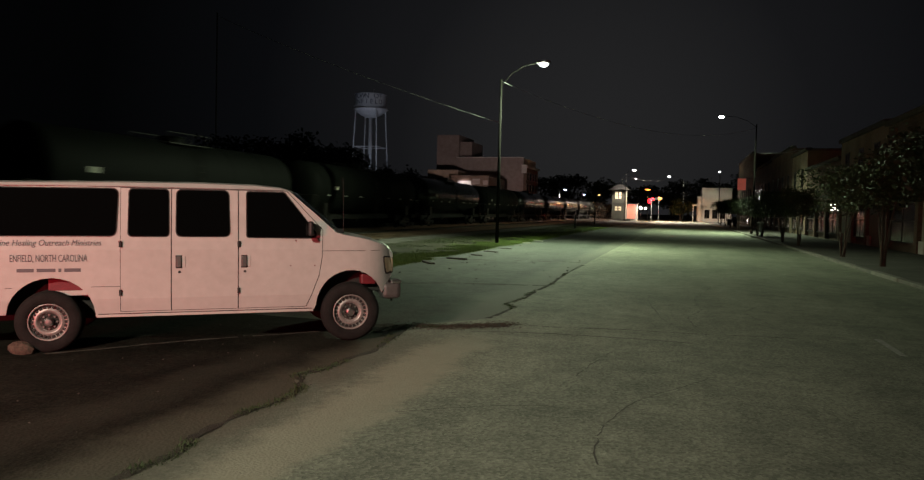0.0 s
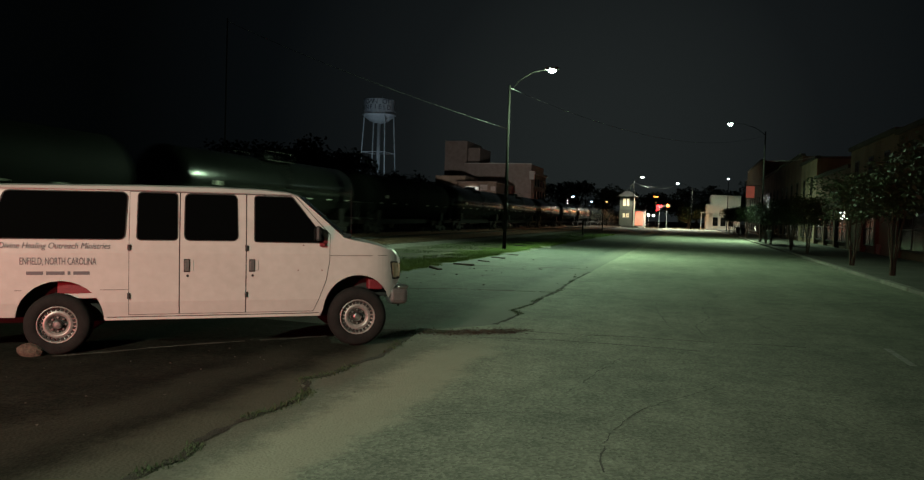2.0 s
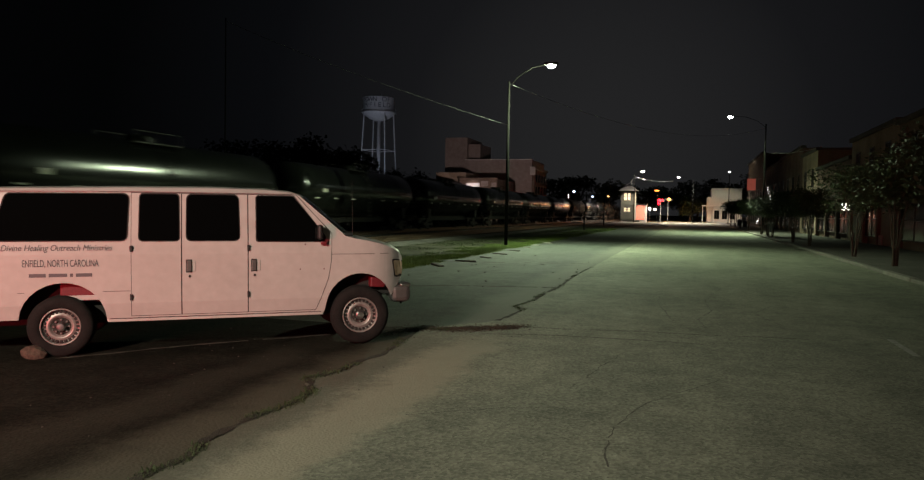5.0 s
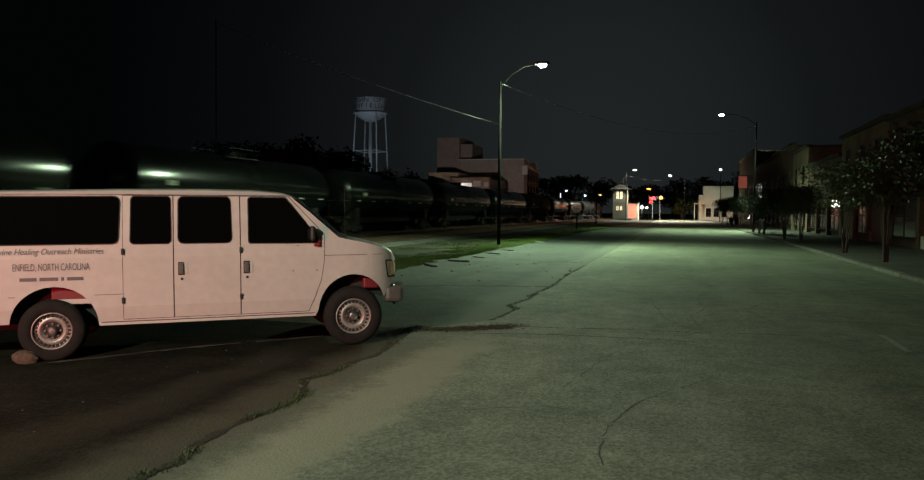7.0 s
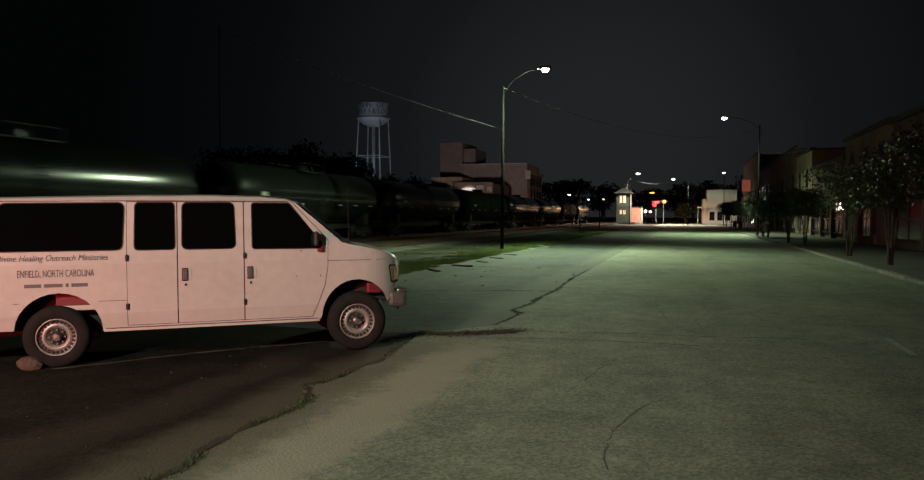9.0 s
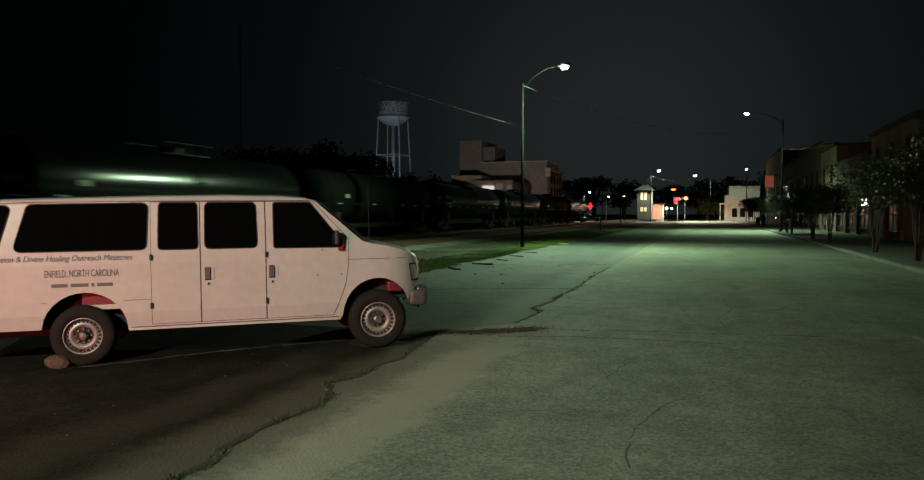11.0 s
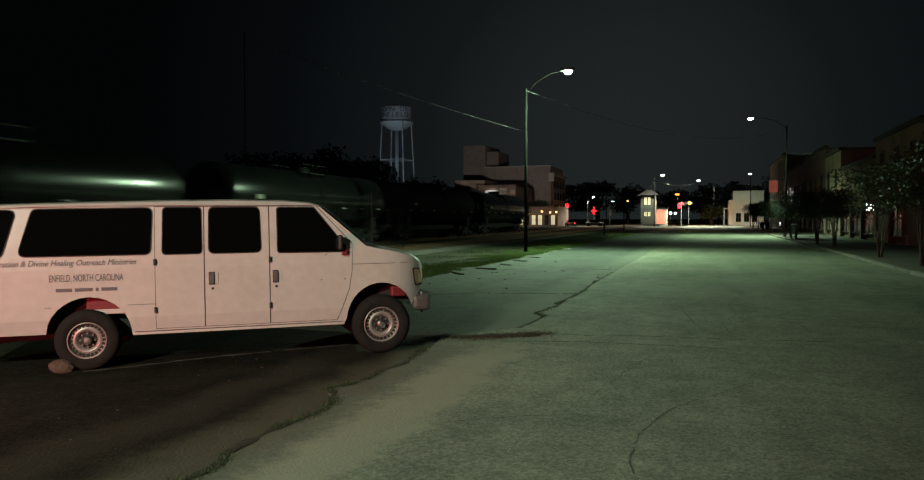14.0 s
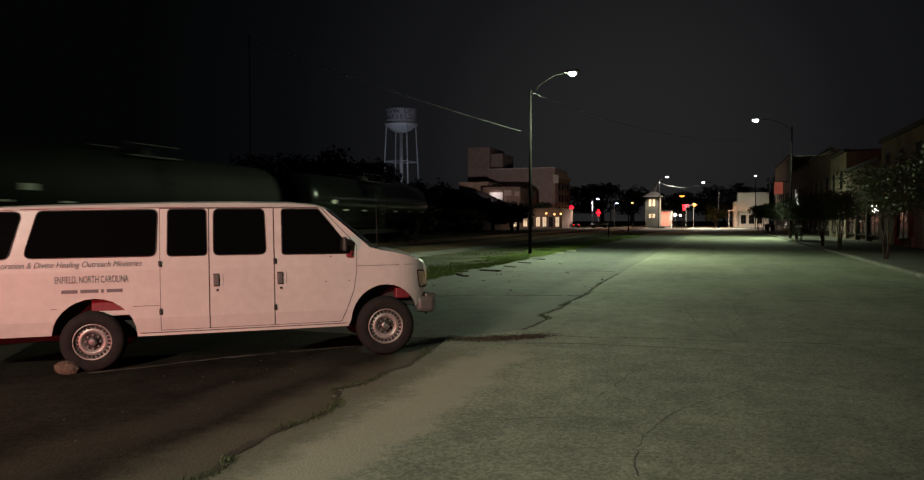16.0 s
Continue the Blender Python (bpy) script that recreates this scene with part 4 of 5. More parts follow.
# ---- street lamps, poles, cables ----
def street_lamp(x, y, top, hx, hy, hz, glow, m_p, label, r0=0.095, r1=0.06, lens=0.2):
    lampo = thing("street_lamp", pose(x, y, 0), label, "street lamp", "street lamps")
    part("pole", rod((0, 0, 0), (0, 0, top), r0, r1, seg=14), m_p, lampo, smooth=True)
    bm = bmesh.new()
    p = [Vector((0, 0, top - 0.35)), Vector(((hx - x) * 0.25, (hy - y) * 0.25, top - 0.35 + (hz - top + 0.45) * 0.55)), Vector(((hx - x) * 0.6, (hy - y) * 0.6, top - 0.3 + (hz - top + 0.4) * 0.9)), Vector((hx - x, hy - y, hz + 0.1))]
    for a, b in zip(p, p[1:]):
        tube(bm, a, b, 0.022, seg=8)
    part("arm", bm, m_pole, lampo)
    d = Vector((hx - x, hy - y, 0)).normalized()
    ang = math.degrees(math.atan2(d.y, d.x))
    at = pose(hx - x, hy - y, hz, 0, 0, ang)
    head = part("head", block(-0.3, 0.42, -0.16, 0.16, 0.03, 0.18, bevel=0.05), m_galv, lampo, at=at)
    # lens drawn oversized, its shape takes in the lamp's bloom
    part("lens", lathe([(0.001, -lens * 0.6), (lens * 0.6, -lens * 0.5), (lens, -lens * 0.1), (lens * 1.05, 0.03), (0.001, 0.035)], 20), glow, head, "glowing lamp lens", at=pose(0.08, 0, 0))
    return lampo


street_lamp(-9.15, 36.9, 8.55, -7.0, 36.7, 9.22, g_green, m_pole, "tall dark pole with a lit greenish street lamp")
street_lamp(6.95, 78.0, 11.0, 3.7, 78.0, 11.75, g_green, m_pole, "tall pole with a lit greenish street lamp among trees", lens=0.26)
street_lamp(-7.7, -11.7, 7.9, -5.3, -11.5, 8.6, g_white, m_pole, "street lamp with a warm lit head")
street_lamp(-12.2, 169.8, 10.8, -10.5, 169.6, 11.6, g_white, m_pole, "lit street lamp beyond the signal tower", lens=0.36)
street_lamp(0.6, 176.0, 9.8, -2.7, 176.0, 10.6, g_white, m_pole, "distant lit street lamp on a steel pole", lens=0.3)
street_lamp(-8.1, 192.0, 7.3, -8.1, 190.0, 8.0, g_orange, m_pole, "distant orange sodium street lamp", lens=0.6)
street_lamp(-28.6, 178.0, 6.6, -27.3, 178.0, 7.1, g_blue, m_galv, "distant cool white street lamp on a pale pole", lens=0.3)
street_lamp(-25.6, 196.0, 6.2, -25.0, 196.0, 6.4, g_blue, m_galv, "distant cool white street lamp", lens=0.26)
street_lamp(-19.6, 185.0, 5.9, -19.6, 184.0, 6.2, g_amber, m_pole, "distant warm street lamp", lens=0.3)
street_lamp(7.6, 160.0, 10.6, 7.4, 157.5, 10.8, g_white, m_pole, "distant lit street lamp on a shop corner", lens=0.22)

cable("power_cable", (-9.15, 36.9, 6.3), (-30.0, 42.0, 14.2), 0.3, 0.014, "overhead cable from the lamp pole over the tracks")
cable("power_cable", (-9.15, 36.9, 8.45), (6.95, 78.0, 10.6), 1.6, 0.009, "thin overhead cable from the lamp pole across the road")
cable("power_cable", (6.95, 78.0, 8.15), (12.0, 77.5, 8.7), 0.3, 0.022, "service cable from pole to shop roof")
cable("power_cable", (-12.2, 169.8, 10.4), (-3.6, 171.0, 9.6), 0.7, 0.03, "slack cable at the far lamp")
cable("power_cable", (-12.2, 169.8, 10.4), (-15.2, 175.0, 8.4), 0.5, 0.03, "slack cable to the signal tower")


def short_post(x, y, h, label, r=0.09):
    t = tagged(part("post", rod((x, y, 0), (x, y, h), r, r * 0.83, seg=10), m_pole), label, "post")
    return t


short_post(-12.5, 112.0, 4.6, "dark wooden post on the verge")
short_post(-10.96, 79.4, 1.5, "short wooden post in the grass")
short_post(-20.3, 150.0, 9.3, "tall pale pole by the crossing")
short_post(-30.0, 42.0, 14.4, "tall slender dark pole behind the railway", r=0.05)

# ---- wheel stops along the parking strip ----
for i, (x, y, half, turn) in enumerate(((-7.72, 22.05, 0.55, -52), (-7.48, 24.35, 0.5, -15), (-7.46, 26.9, 0.42, -45), (-7.58, 29.55, 0.48, -35), (-7.68, 32.5, 0.55, -40), (-7.79, 35.8, 0.3, -18), (-7.97, 38.8, 0.6, -50), (-7.95, 42.0, 0.7, -52))):
    tagged(part("wheel_stop", block(-half * 0.8, half * 0.8, -0.09, 0.09, -0.03, random.uniform(0.03, 0.07), bevel=0.03), m_soil if i < 5 else m_kerb, at=pose(x, y, 0.008, 0, random.uniform(-2, 2), turn)),
           "weathered wheel stop lying at the grass edge", "wheel stop", "wheel stops")


# ---- trees ----
def crown_mesh(name, blobs, count, size, m, seed, outline_noise=0.5):
    rng = random.Random(seed)
    verts, faces = [], []
    for _ in range(count):
        c, r = rng.choice(blobs)
        while True:
            d = Vector((rng.uniform(-1, 1), rng.uniform(-1, 1), rng.uniform(-1, 1)))
            if 0.2 < d.length < 1:
                break
        d *= (1 + outline_noise * noise.noise(d * 2.3 + Vector(c)))
        p = Vector(c) + Vector((d.x * r[0], d.y * r[1], d.z * r[2]))
        s = size * rng.uniform(0.6, 1.4)
        u = Vector((rng.gauss(0, 1), rng.gauss(0, 1), rng.gauss(0, 0.6))).normalized() * s
        w = u.cross(Vector((rng.gauss(0, 1), rng.gauss(0, 1), rng.gauss(0, 1)))).normalized() * s * 0.5
        i = len(verts)
        verts += [p - u, p + w, p + u, p - w]
        faces.append((i, i + 1, i + 2, i + 3))
    me = bpy.data.meshes.new(name)
    me.from_pydata(verts, [], faces)
    me.materials.append(m)
    return me


def build_small_tree(seed):
    rng = random.Random(seed)
    t = thing("street_tree", pose(0, 0, 0), "small multi-stemmed street tree with dark green crown on pavement", "tree", "pavement trees")
    bm = bmesh.new()
    blobs = []
    for k in range(5):
        a = 2 * math.pi * k / 5 + rng.uniform(-0.4, 0.4)
        p, lean = Vector((0.07 * math.cos(a), 0.07 * math.sin(a), 0)), rng.uniform(0.10, 0.30)
        r = 0.042
        for j in range(6):
            q = p + Vector((math.cos(a) * lean * 0.28 * (j * 0.5 + 0.6), math.sin(a) * lean * 0.28 * (j * 0.5 + 0.6), 0.55)) + Vector((rng.uniform(-0.05, 0.05), rng.uniform(-0.05, 0.05), 0))
            tube(bm, p, q, r, r * 0.84, seg=7)
            if j >= 3:
                for _ in range(2):
                    b = q + Vector((rng.uniform(-0.8, 0.8), rng.uniform(-0.8, 0.8), rng.uniform(0.15, 0.6)))
                    tube(bm, q, b, r * 0.5, r * 0.2, seg=5)
                    blobs.append((tuple(b), (0.62, 0.62, 0.45)))
            p, r = q, r * 0.84
        blobs.append((tuple(p + Vector((0, 0, 0.4))), (0.8, 0.8, 0.6)))
    part("trunk", bm, m_trunk, t, "smooth brown multi-stem trunk")
    ob = new("crown", crown_mesh("crown", blobs, 5200, 0.075, m_leaf, seed))
    ob.parent = t
    return t


trees = [build_small_tree(s) for s in (3, 8, 21)]
TREES = [(7.05, 29.4, 1.0), (6.95, 35.6, 0.95), (6.85, 47.4, 0.82), (6.7, 53.4, 0.82), (6.75, 66.6, 0.85), (6.65, 69.5, 0.8), (6.6, 75.0, 0.8), (6.9, 95, 0.9), (7.0, 112, 0.95), (7.0, 124, 1.0), (6.9, 136, 1.0), (7.2, 22.5, 1.05)]
for i, (x, y, k) in enumerate(TREES):
    m = pose(x, y, 0.10, 0, 0, 47 * i) @ Matrix.Diagonal((k, k, k, 1))
    if i < 3:
        trees[i].matrix_basis = m
    else:
        c = copy_thing(trees[i % 3], pose(x, y, 0.10, 0, 0, 47 * i))
        c.scale = (k, k, k)

# strings of small lights in two of the trees
for x, y, z, n, w in ((6.75, 35.4, 2.3, 14, 0.5), (6.6, 66.3, 3.4, 9, 0.5), (6.5, 74.6, 1.4, 8, 0.5), (6.6, 66.5, 4.1, 6, 0.8)):
    rng = random.Random(int(y * 10))
    bm = bmesh.new()
    for i in range(n):
        bmesh.ops.create_icosphere(bm, subdivisions=1, radius=0.017, matrix=Matrix.Translation((x - 0.25 + rng.gauss(0, 0.12), y + rng.gauss(0, 0.2), z + w * (i / n - 0.5) * 0.6 + rng.gauss(0, 0.07))))
    tagged(part("fairy_lights", bm, g_fairy), "small string of white fairy lights in a tree", "fairy lights", kind="stuff")


def dark_tree(x, y, h, w, seed, m=None, n=2600):
    rng = random.Random(seed)
    t = thing("tree", pose(x, y, 0), "large dark leafy tree in the night", "tree", "trees behind the railway")
    bm = rod((0, 0, 0), (0, 0, h * 0.5), w * 0.06, w * 0.04, seg=8)
    blobs = []
    for _ in range(9):
        p = Vector((rng.uniform(-w, w) * 0.4, rng.uniform(-w, w) * 0.4, h * rng.uniform(0.35, 0.85)))
        tube(bm, (0, 0, h * 0.3), p, w * 0.025, w * 0.01, seg=5)
        blobs.append((tuple(p), (w * 0.28, w * 0.28, h * 0.16)))
    part("trunk", bm, m_trunk, t)
    ob = new("crown", crown_mesh("crown", blobs, n, w * 0.035, m or m_darkleaf, seed))
    ob.parent = t
    return t


for i, (x, y, h, w) in enumerate(((-33, 78, 5.2, 7), (-30.5, 86, 4.6, 6), (-42, 80, 7, 8), (-40, 100, 6.5, 7), (-36, 70, 6.0, 8), (-42, 62, 7.0, 8), (-50, 68, 7.5, 9), (-56, 58, 8, 10), (-52, 48, 7.5, 9),
                                  (-60, 45, 8, 10), (-58, 34, 8, 10), (-62, 96, 12, 12), (-70, 120, 15, 13), (-64, 112, 13, 10), (-88, 160, 20, 15), (-75, 150, 17, 12), (-100, 150, 18, 15), (-33, 120, 5, 6), (-41, 118, 6.5, 7), (-37, 122, 5.5, 6), (-46, 112, 8, 8), (-33.5, 126, 4.4, 5), (-36, 108, 5.5, 6), (-53, 128, 10, 8))):
    dark_tree(x, y, h * (0.74 if y < 100 else 1.0), w, 40 + i)
for i, (x, y, h, w) in enumerate(((2.2, 225, 8, 8), (0.0, 216, 6.5, 7), (-3, 300, 16, 16), (12, 290, 17, 16), (-18, 310, 17, 16), (-32, 300, 17, 16), (-47, 320, 19, 17), (27, 300, 20, 16), (-63, 330, 18, 18), (-80, 330, 20, 18), (-40, 172, 7, 6), (-44.5, 165, 6, 5))):
    dark_tree(x, y, h, w, 80 + i, m_leaf if i < 2 else None)


# ---- water tower ----
def build_water_tower():
    t = thing("water_tower", pose(-107.2, 240, 0), "white painted municipal water tower on legs, floodlit", "water tower")
    part("tank", lathe([(0.001, 33.4), (1.5, 33.5), (3.4, 34.2), (4.9, 35.3), (5.55, 36.3), (5.6, 36.6), (5.6, 41.3), (5.72, 41.35), (5.66, 41.5), (4.0, 41.65), (0.001, 41.8)], 40), m_tower, t, smooth=False)
    part("balcony", lathe([(5.55, 36.2), (6.1, 36.2), (6.1, 36.35), (5.55, 36.35)], 40, caps=False), m_tower, t)
    bm = bmesh.new()
    for i in range(32):
        a, b = 2 * math.pi * i / 32, 2 * math.pi * (i + 1) / 32
        tube(bm, (6.05 * math.cos(a), 6.05 * math.sin(a), 36.3), (6.05 * math.cos(a), 6.05 * math.sin(a), 37.3), 0.03, seg=5)
        tube(bm, (6.05 * math.cos(a), 6.05 * math.sin(a), 37.3), (6.05 * math.cos(b), 6.05 * math.sin(b), 37.3), 0.05, seg=5)
    part("railing", bm, m_tower, t)
    part("riser", rod((0, 0, 0), (0, 0, 33.8), 0.65, seg=20), m_tower, t, smooth=True)
    legs = []
    for i in range(4):
        a = radians(90 * i + 44)
        p, q = Vector((7.6 * math.cos(a), 7.6 * math.sin(a), 0)), Vector((5.5 * math.cos(a), 5.5 * math.sin(a), 37))
        legs.append((p, q))
        part("leg", rod(p, q, 0.22, seg=10), m_tower, t)
    for i in range(4):
        f = 22.9 / 37
        part("strut", rod(legs[i][0].lerp(legs[i][1], f), legs[(i + 1) % 4][0].lerp(legs[(i + 1) % 4][1], f), 0.15, seg=8), m_tower, t)
    part("finial", rod((1.0, 0, 41.5), (1.0, 0, 43.2), 0.07), m_tower, t)
    for text, z in (("TOWN OF", 39.7), ("ENFIELD", 37.75)):
        n = len(text)
        for k, ch in enumerate(text):
            if ch == " ":
                continue
            a = radians(-81 + (k - (n - 1) / 2) * 17)
            writing("letter", ch, 2.3, m_towerletter, t, pose(5.63 * math.cos(a), 5.63 * math.sin(a), z, 90, 0, math.degrees(a) + 90))
    return t


build_water_tower()


# ---- buildings ----
def wall_part(parent, x0, x1, y0, y1, z0, z1, m, label="", name="wall"):
    return part(name, block(x0, x1, y0, y1, z0, z1), m, parent, label)


def window(parent, x0, x1, y, z0, z1, glass, frame_m=None, axis="x", name="window"):
    """A framed window in a wall that faces -y (axis x) or -x (axis y)."""
    w = new(name)
    w.parent = parent
    fm = frame_m or m_frame
    g = 0.06
    def bx(a0, a1, d0, d1, zz0, zz1):
        return block(a0, a1, y + d0, y + d1, zz0, zz1) if axis == "x" else block(y + d0, y + d1, a0, a1, zz0, zz1)
    part("pane", bx(x0, x1, -0.02, 0.02, z0, z1), glass, w)
    bm = bmesh.new()
    for a in ((x0 - g, x0 + g * 0.4, -0.06, 0.03, z0 - g, z1 + g), (x1 - g * 0.4, x1 + g, -0.06, 0.03, z0 - g, z1 + g), (x0, x1, -0.055, 0.03, z0 - g, z0 + g * 0.4), (x0, x1, -0.055, 0.03, z1 - g * 0.4, z1 + g),
              ((x0 + x1) / 2 - 0.03, (x0 + x1) / 2 + 0.03, -0.05, 0.02, z0, z1), (x0, x1, -0.048, 0.02, (z0 + z1) / 2 - 0.03, (z0 + z1) / 2 + 0.03)):
        b2 = bx(*a)
        tmp = bpy.data.meshes.new("tmp")
        b2.to_mesh(tmp)
        b2.free()
        bm.from_mesh(tmp)
        bpy.data.meshes.remove(tmp)
    part("window_frame", bm, fm, w)
    return w


# brick hall with a tower block, beyond the railway
hall = thing("brick_hall", pose(0, 0, 0), "large plain pale brick hall with a tower block beside it", "building")
wall_part(hall, -62.1, -56.05, 182, 196, 0, 21.05, m_stucco, name="tower_block")
wall_part(hall, -56.05, -52.9, 183.5, 194, 0, 19.4, m_stucco, name="tower_wing")
wall_part(hall, -56.0, -38.3, 180, 181.95, 0, 15.0, m_stucco)
wall_part(hall, -52.8, -38.3, 182, 196, 0, 15.0, m_stucco)
part("roof_edge", block(-56.0, -38.2, 179.85, 180.1, 15.0, 15.2), m_whitewall, hall, "pale coping along the roof")
wall_part(hall, -38.3, -37.6, 180.3, 196, 0, 12.6, m_brownbrick, name="street_front")
part("cornice", block(-38.35, -37.2, 180.0, 196.2, 12.6, 13.1), m_stucco, hall, "pale stone cornice")
part("pilaster_cap", block(-38.7, -37.4, 179.7, 180.29, 11.2, 13.3), m_whitewall, hall, "white corner bracket")
for k in range(4):
    for z in (3.6, 6.6, 9.6):
        part("window", block(-37.6, -37.56, 181.6 + k * 3.6, 183.2 + k * 3.6, z, z + 1.8), m_darkwin, hall)
low = thing("brick_shop", pose(0, 0, 0), "two-storey brick shop with a lit ground floor", "building")
wall_part(low, -58.5, -51.0, 165, 176, 0, 11.0, m_tanbrick)
wall_part(low, -51.0, -42.0, 160, 176, 0, 9.2, m_brownbrick)
part("lit_wall", block(-49.2, -46.1, 159.6, 159.95, 5.5, 8.25), m_whitewall, low, "white painted wall panel")
# pale panels paint the reflection in two upper windows
for x0, x1, z0, z1 in ((-45.8, -44.1, 7.5, 8.75), (-43.3, -42.2, 7.4, 8.4)):
    part("reflecting_window", block(x0, x1, 159.9, 159.99, z0, z1), m_stucco, low, "upper window with its pale reflection painted on")
wall_part(low, -42.0, -33.0, 163, 176, 0, 4.6, m_brownbrick)
part("cornice", block(-51.1, -41.9, 159.8, 160.1, 9.2, 9.5), m_brownbrick, low)
for i in range(9):
    x = -46.5 + i * 1.5
    window(low, x, x + 0.9, 159.95 if x < -42.6 else 162.95, 0.4, 2.6, g_win if i % 3 != 1 else m_darkwin, name="shop_window")
for x, y, z in ((-36.5, 162.4, 3.4), (-34.6, 162.4, 3.2), (-39.5, 162.4, 3.0), (-33.2, 162.4, 3.3)):
    w = thing("wall_lamp", pose(x, y, z), "warm lit wall lamp on a shop front", "wall lamp", "shop wall lamps")
    part("globe", ball(0.22), g_amber, w, "glowing globe")
    part("bracket", rod((0, 0, 0), (0, 0.7, 0.15), 0.04), m_frame, w)

# low dark shed and signal tower by the tracks
shed = thing("freight_shed", pose(0, 0, 0), "low dark freight shed with a sloping roof", "shed")
wall_part(shed, -52.2, -40.7, 128, 146, 0, 4.7, m_brownbrick)
bm = bmesh.new()
va = [bm.verts.new(c) for c in ((-53.0, 127.4, 4.55), (-46.4, 127.4, 7.55), (-39.9, 127.4, 4.55), (-39.9, 127.4, 4.75), (-46.4, 127.4, 7.78), (-53.0, 127.4, 4.75))]
vb = [bm.verts.new((v.co.x, 146.5, v.co.z)) for v in va]
bm.faces.new(va)
bm.faces.new(vb)
for i in range(6):
    bm.faces.new((va[i], va[(i + 1) % 6], vb[(i + 1) % 6], vb[i]))
part("roof", bm, m_roof, shed, "dark pitched roof")
bm = bmesh.new()
va = [bm.verts.new(c) for c in ((-52.2, 128, 4.7), (-40.7, 128, 4.7), (-46.4, 128, 7.45))]
vb = [bm.verts.new((v.co.x, 128.3, v.co.z)) for v in va]
bm.faces.new(va)
bm.faces.new(vb)
for i in range(3):
    bm.faces.new((va[i], va[(i + 1) % 3], vb[(i + 1) % 3], vb[i]))
part("gable", bm, m_brownbrick, shed)
# white strip paints the light along the roof's sloping edge
part("lit_roof_edge", rod((-46.4, 127.3, 7.72), (-39.9, 127.3, 4.7), 0.09, seg=4), m_whitewall, shed, "pale strip painting the light on the roof edge")
tower = thing("signal_tower", pose(0, 0, 0), "two-storey railway signal tower with hipped roof and lit windows", "signal tower")
wall_part(tower, -15.55, -12.35, 174, 178.5, 0, 7.3, m_towerwall)
part("band", block(-15.6, -12.3, 173.95, 178.6, 3.9, 4.05), m_frame, tower)
bm = bmesh.new()
base = [bm.verts.new(c) for c in ((-16.3, 173.2, 7.25), (-11.6, 173.2, 7.25), (-11.6, 179.3, 7.25), (-16.3, 179.3, 7.25))]
ridge = [bm.verts.new(c) for c in ((-14.5, 176.2, 8.6), (-13.4, 176.2, 8.6))]
bm.faces.new(base)
bm.faces.new((base[0], base[1], ridge[1], ridge[0]))
bm.faces.new((base[2], base[3], ridge[0], ridge[1]))
bm.faces.new((base[1], base[2], ridge[1]))
bm.faces.new((base[3], base[0], ridge[0]))
part("roof", bm, m_roof, tower, "dark hipped roof")
for x in (-14.8, -13.97):
    window(tower, x, x + 0.6, 173.98, 5.05, 6.8, g_win)
    window(tower, x, x + 0.6, 173.98, 2.35, 3.35, g_win)
part("flue", rod((-13.4, 176, 8.0), (-13.4, 176, 10.1), 0.12), m_frame, tower)
part("plinth", block(-15.7, -11.2, 173.2, 173.9, 0, 0.5), m_conc, tower)
lit = thing("kiosk", pose(0, 0, 0), "small kiosk with a red lit front by the crossing", "kiosk")
wall_part(lit, -12.6, -9.9, 178, 181, 0, 4.1, m_stucco)
# no sign: wall front whose red light is put in as emission
part("sign", block(-12.2, -10.4, 177.9, 178.0, 0.6, 3.9), g_redlitwall, lit, "wall front with the signal's red light as its glow")
part("roof", block(-12.8, -9.7, 177.7, 181.2, 4.1, 4.25), m_roof, lit)


def signal(x, y, z, lights, label):
    s = thing("crossing_signal", pose(x, y, 0), label, "signal", "crossing signals")
    part("mast", rod((0, 0, 0), (0, 0, z + 0.6), 0.07), m_galv, s)
    part("hood", block(-0.9, 0.9, 0.05, 0.15, z - 0.25, z + 0.25), m_plastic, s)
    # balls larger than real lenses, with the lights' bloom in their size
    for dx, dz, r, g in lights:
        part("lens", ball(r, (dx, -0.05, z + dz)), g, s, "lit signal lens")
    return s


# unseen mast added to hold the red light that falls on the van
signal(-7.3, -2.9, 1.25, ((-0.35, 0, 0.1, g_red), (0.35, 0, 0.1, g_red)), "added mast standing in for an unseen flashing red light")
signal(-6.8, 182.0, 5.2, ((-0.4, 0.0, 0.42, g_red), (0.3, 0.2, 0.3, g_red), (-0.5, -0.7, 0.3, g_red)), "red railway crossing signal, lit")
signal(-33.3, 176.0, 5.0, ((0, 0, 0.5, g_red),), "red crossing signal on a mast, lit")
signal(-28.9, 190.0, 3.8, ((-0.3, 0, 0.28, g_red), (0.3, 0, 0.28, g_red), (0, 0.7, 0.24, g_red), (0, -0.6, 0.24, g_red)), "cluster of red crossing lights, lit")
signal(-13.2, 184.0, 3.4, ((0.8, 0.1, 0.34, g_orange), (-0.2, 0.5, 0.28, g_red)), "crossing lights glowing red and orange")
signal(-9.5, 186.0, 3.2, ((0, 0, 0.28, g_white), (1.2, -0.1, 0.2, g_white)), "white crossing lamp, lit")
signal(-5.2, 186.0, 5.6, ((0.2, 0.0, 0.42, g_orange),), "amber traffic light, lit")


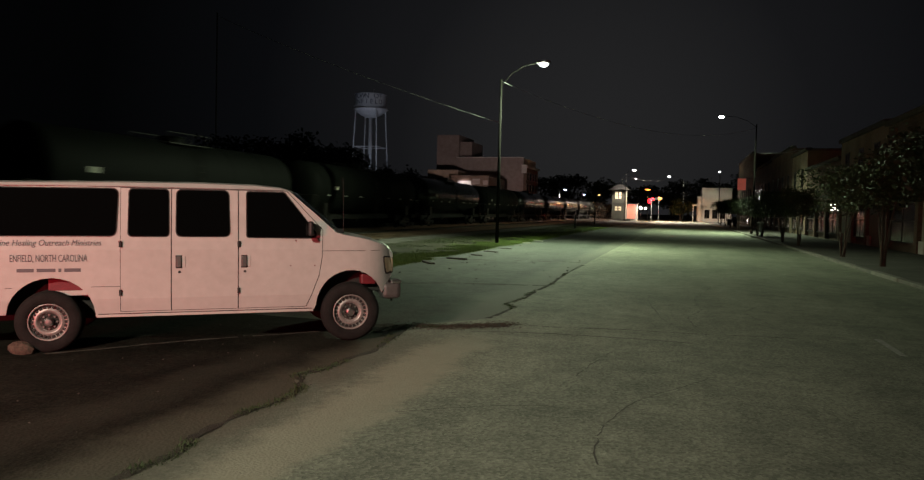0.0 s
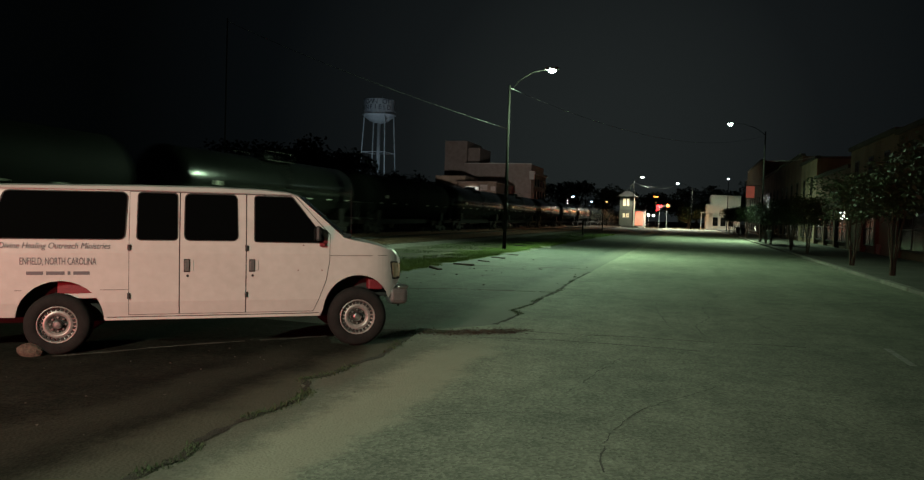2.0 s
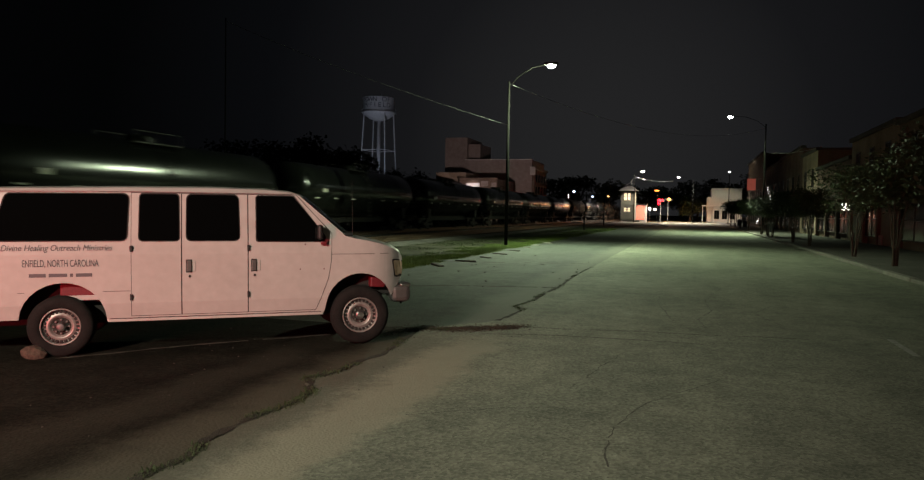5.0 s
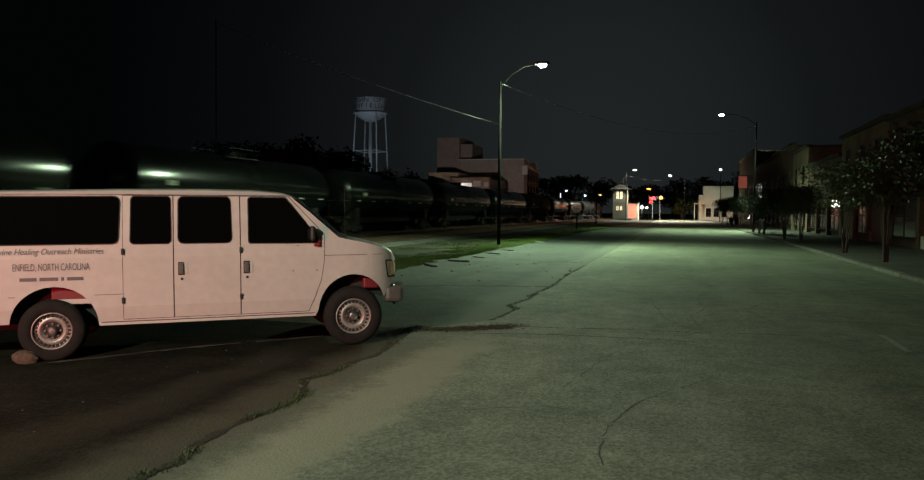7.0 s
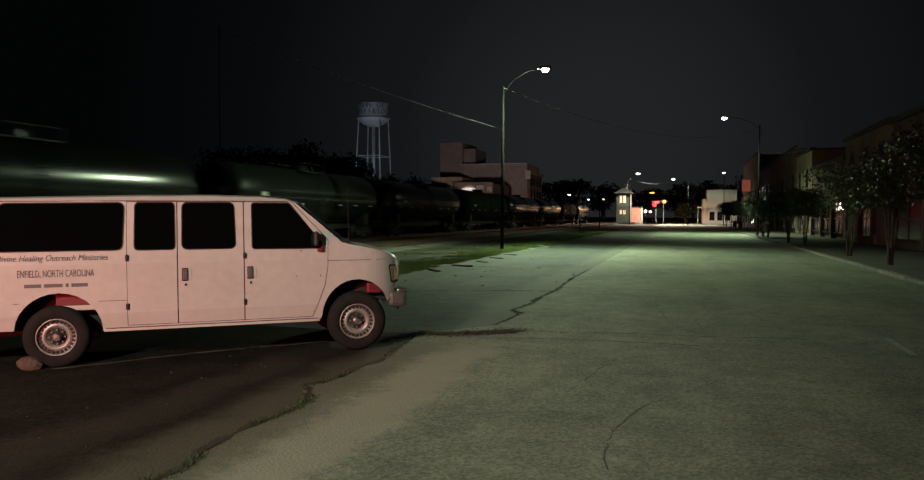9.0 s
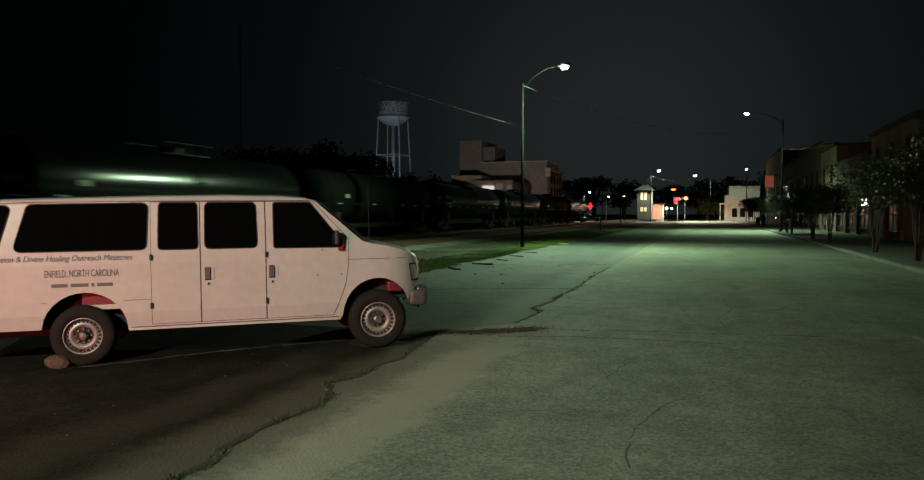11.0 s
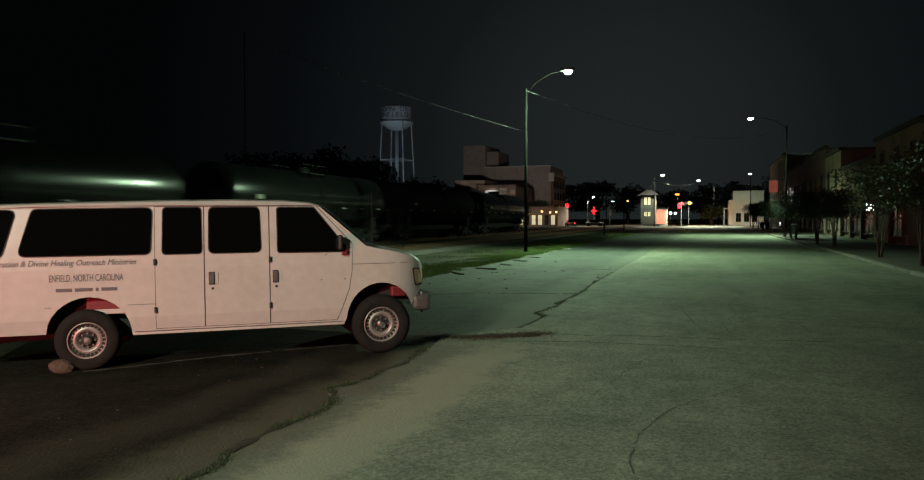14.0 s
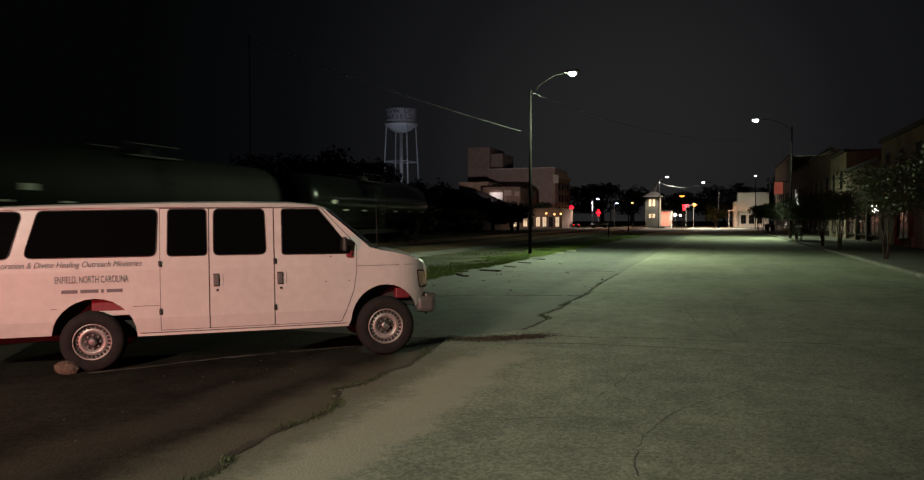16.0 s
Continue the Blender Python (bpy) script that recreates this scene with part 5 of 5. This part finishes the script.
def parked_car(x, y, rz, label):
    c = thing("parked_car", pose(x, y, 0, 0, 0, rz), label, "car", "cars at the far crossing")
    bm = cuboid(bmesh.new(), -0.88, 0.88, -2.2, 2.2, 0.35, 0.95, bevel=0.15)
    part("body", bm, m_bumper, c)
    part("cabin", block(-0.75, 0.75, -1.2, 1.0, 0.95, 1.45, bevel=0.2), m_glass, c)
    for sx in (-0.85, 0.85):
        for sy in (-1.35, 1.35):
            part("wheel", rod((sx - 0.1, sy, 0.33), (sx + 0.1, sy, 0.33), 0.33, seg=16), m_rubber, c)
    for sx in (-0.62, 0.62):
        part("tail_lamp", ball(0.10, (sx, -2.2, 0.75)), g_red, c, "lit red tail lamp")
    return c


parked_car(-31.0, 168.0, 20, "dark car waiting at the far crossing with tail lamps lit")
parked_car(-26.0, 172.0, 90, "dark car standing near the crossing")

# white shop at the end of the road
shop = thing("white_shop", pose(0, 0, 0), "low white painted shop with an awning", "building")
wall_part(shop, 5.4, 13.0, 205, 222, 0, 8.9, m_whitewall)
part("parapet", block(5.3, 13.1, 204.9, 205.2, 8.9, 9.15), m_whitewall, shop)
part("side_step", block(4.4, 5.4, 206, 220, 0, 6.8), m_whitewall, shop)
part("awning", block(3.0, 6.2, 202.0, 205.0, 4.3, 4.55), m_whitewall, shop, "pale flat awning")
for x in (3.2, 4.7, 6.0):
    part("post", rod((x, 202.3, 0), (x, 202.3, 4.3), 0.1), m_whitewall, shop)
for x in (6.2, 8.2, 10.2):
    window(shop, x, x + 1.2, 204.97, 1.0, 3.2, m_darkwin)


def shop_front(y0, y1, h, wall_m, label, style, sign=False):
    """A shop on the far pavement; its front faces the road at x = 11.6."""
    s = thing("shop_building", pose(11.6, y0, 0), label, "shop", "shops along the pavement")
    w = y1 - y0
    bay = 3.35
    part("wall", block(0.3, 9.0, 0, w, 0, h), m_brownbrick if wall_m is not m_tanbrick else m_tanbrick, s)
    bm = bmesh.new()
    cuboid(bm, 0.0, 0.3, 0, w, bay, h)
    n = max(2, int(w // 4.2))
    for i in range(n + 1):
        a = i * (w - 0.5) / n
        cuboid(bm, -0.04, 0.3, a, a + 0.5, 0.1, bay)
    part("front_wall", bm, wall_m, s)
    part("cornice", block(-0.22, 0.32, -0.0, w, h, h + 0.28), m_conc, s)
    part("band", block(-0.07, 0.0, 0.05, w - 0.05, bay + 0.15, bay + 0.4), m_frame, s)
    for i in range(n):
        a, b = i * (w - 0.5) / n + 0.55, (i + 1) * (w - 0.5) / n - 0.05
        if style == "doors" and i % 2 == 0:
            part("board_door", block(0.08, 0.2, a + 0.3, b - 0.3, 0.12, 2.9), m_door, s, "pale boarded door")
            part("bar", block(0.03, 0.09, a + 0.3, a + 0.75, 1.35, 1.45), m_frame, s)
            part("door_frame", block(0.02, 0.22, a + 0.2, a + 0.3, 0.12, 3.0), m_frame, s)
            part("panel", block(0.0, 0.15, b - 0.9, b - 0.1, 0.12, 0.75), m_whitewall, s)
        else:
            window(s, a + 0.1, b - 0.1, 0.15, 0.6, 2.9, m_darkwin, axis="y", name="shop_window")
        if h > 6.5:
            window(s, (a + b) / 2 - 0.55, (a + b) / 2 + 0.55, -0.0, bay + 1.5, min(h - 0.8, bay + 3.2), m_darkwin, axis="y")
    if sign:
        part("sign_board", block(-2.3, -0.95, 1.2, 1.35, 6.3, 8.3), g_hangsign, s, "red lit hanging sign")
        part("bracket", rod((-2.2, 1.28, 8.4), (0.1, 1.28, 8.4), 0.05), m_frame, s)
    return s


SHOPS = [(12, 24, 6.9, m_brownbrick, "dark brown brick shop with boarded openings", "doors"), (24, 36, 7.0, m_brick, "dark red brick shop front", "win"), (36, 48.5, 7.3, m_brownbrick, "brick shop with pale boarded doors", "doors"),
         (48.5, 61.5, 7.5, m_tanbrick, "tan brick shop with grey shutters", "doors"), (61.5, 77, 6.3, m_brick, "low red brick shop with dark windows", "win"), (77, 87, 8.3, m_tanbrick, "tan brick shop with tall parapet", "win"),
         (87, 106, 9.4, m_brick, "tall red brick shop block", "win"), (106, 133, 9.2, m_brick, "tall red brick shop block with dark windows", "win"), (133, 165, 12.6, m_brownbrick, "tall brown brick corner block with a lit sign", "win")]
for k, (y0, y1, h, wm_, lb, st) in enumerate(SHOPS):
    shop_front(y0, y1, h, wm_, lb, st, sign=k == 8)

for x, y in ((8.3, 122.0), (8.5, 86.0), (8.2, 134.0)):
    b = thing("litter_bin", pose(x, y, 0.14), "dark round litter bin on the pavement", "litter bin", "litter bins")
    part("body", lathe([(0.3, 0), (0.36, 0.9), (0.001, 0.92)], 18), m_plastic, b)
    part("lid", lathe([(0.4, 0.9), (0.38, 1.0), (0.15, 1.12), (0.001, 1.13)], 18), m_frame, b)


def motions():
    for i, c in enumerate(TANK_CARS):
        walk(c, [(t, pose(-20.83, 85.8 - 15.15 * (t - 13.6) - PITCH * (i + 0.5), 0)) for t in range(17)])


motions()
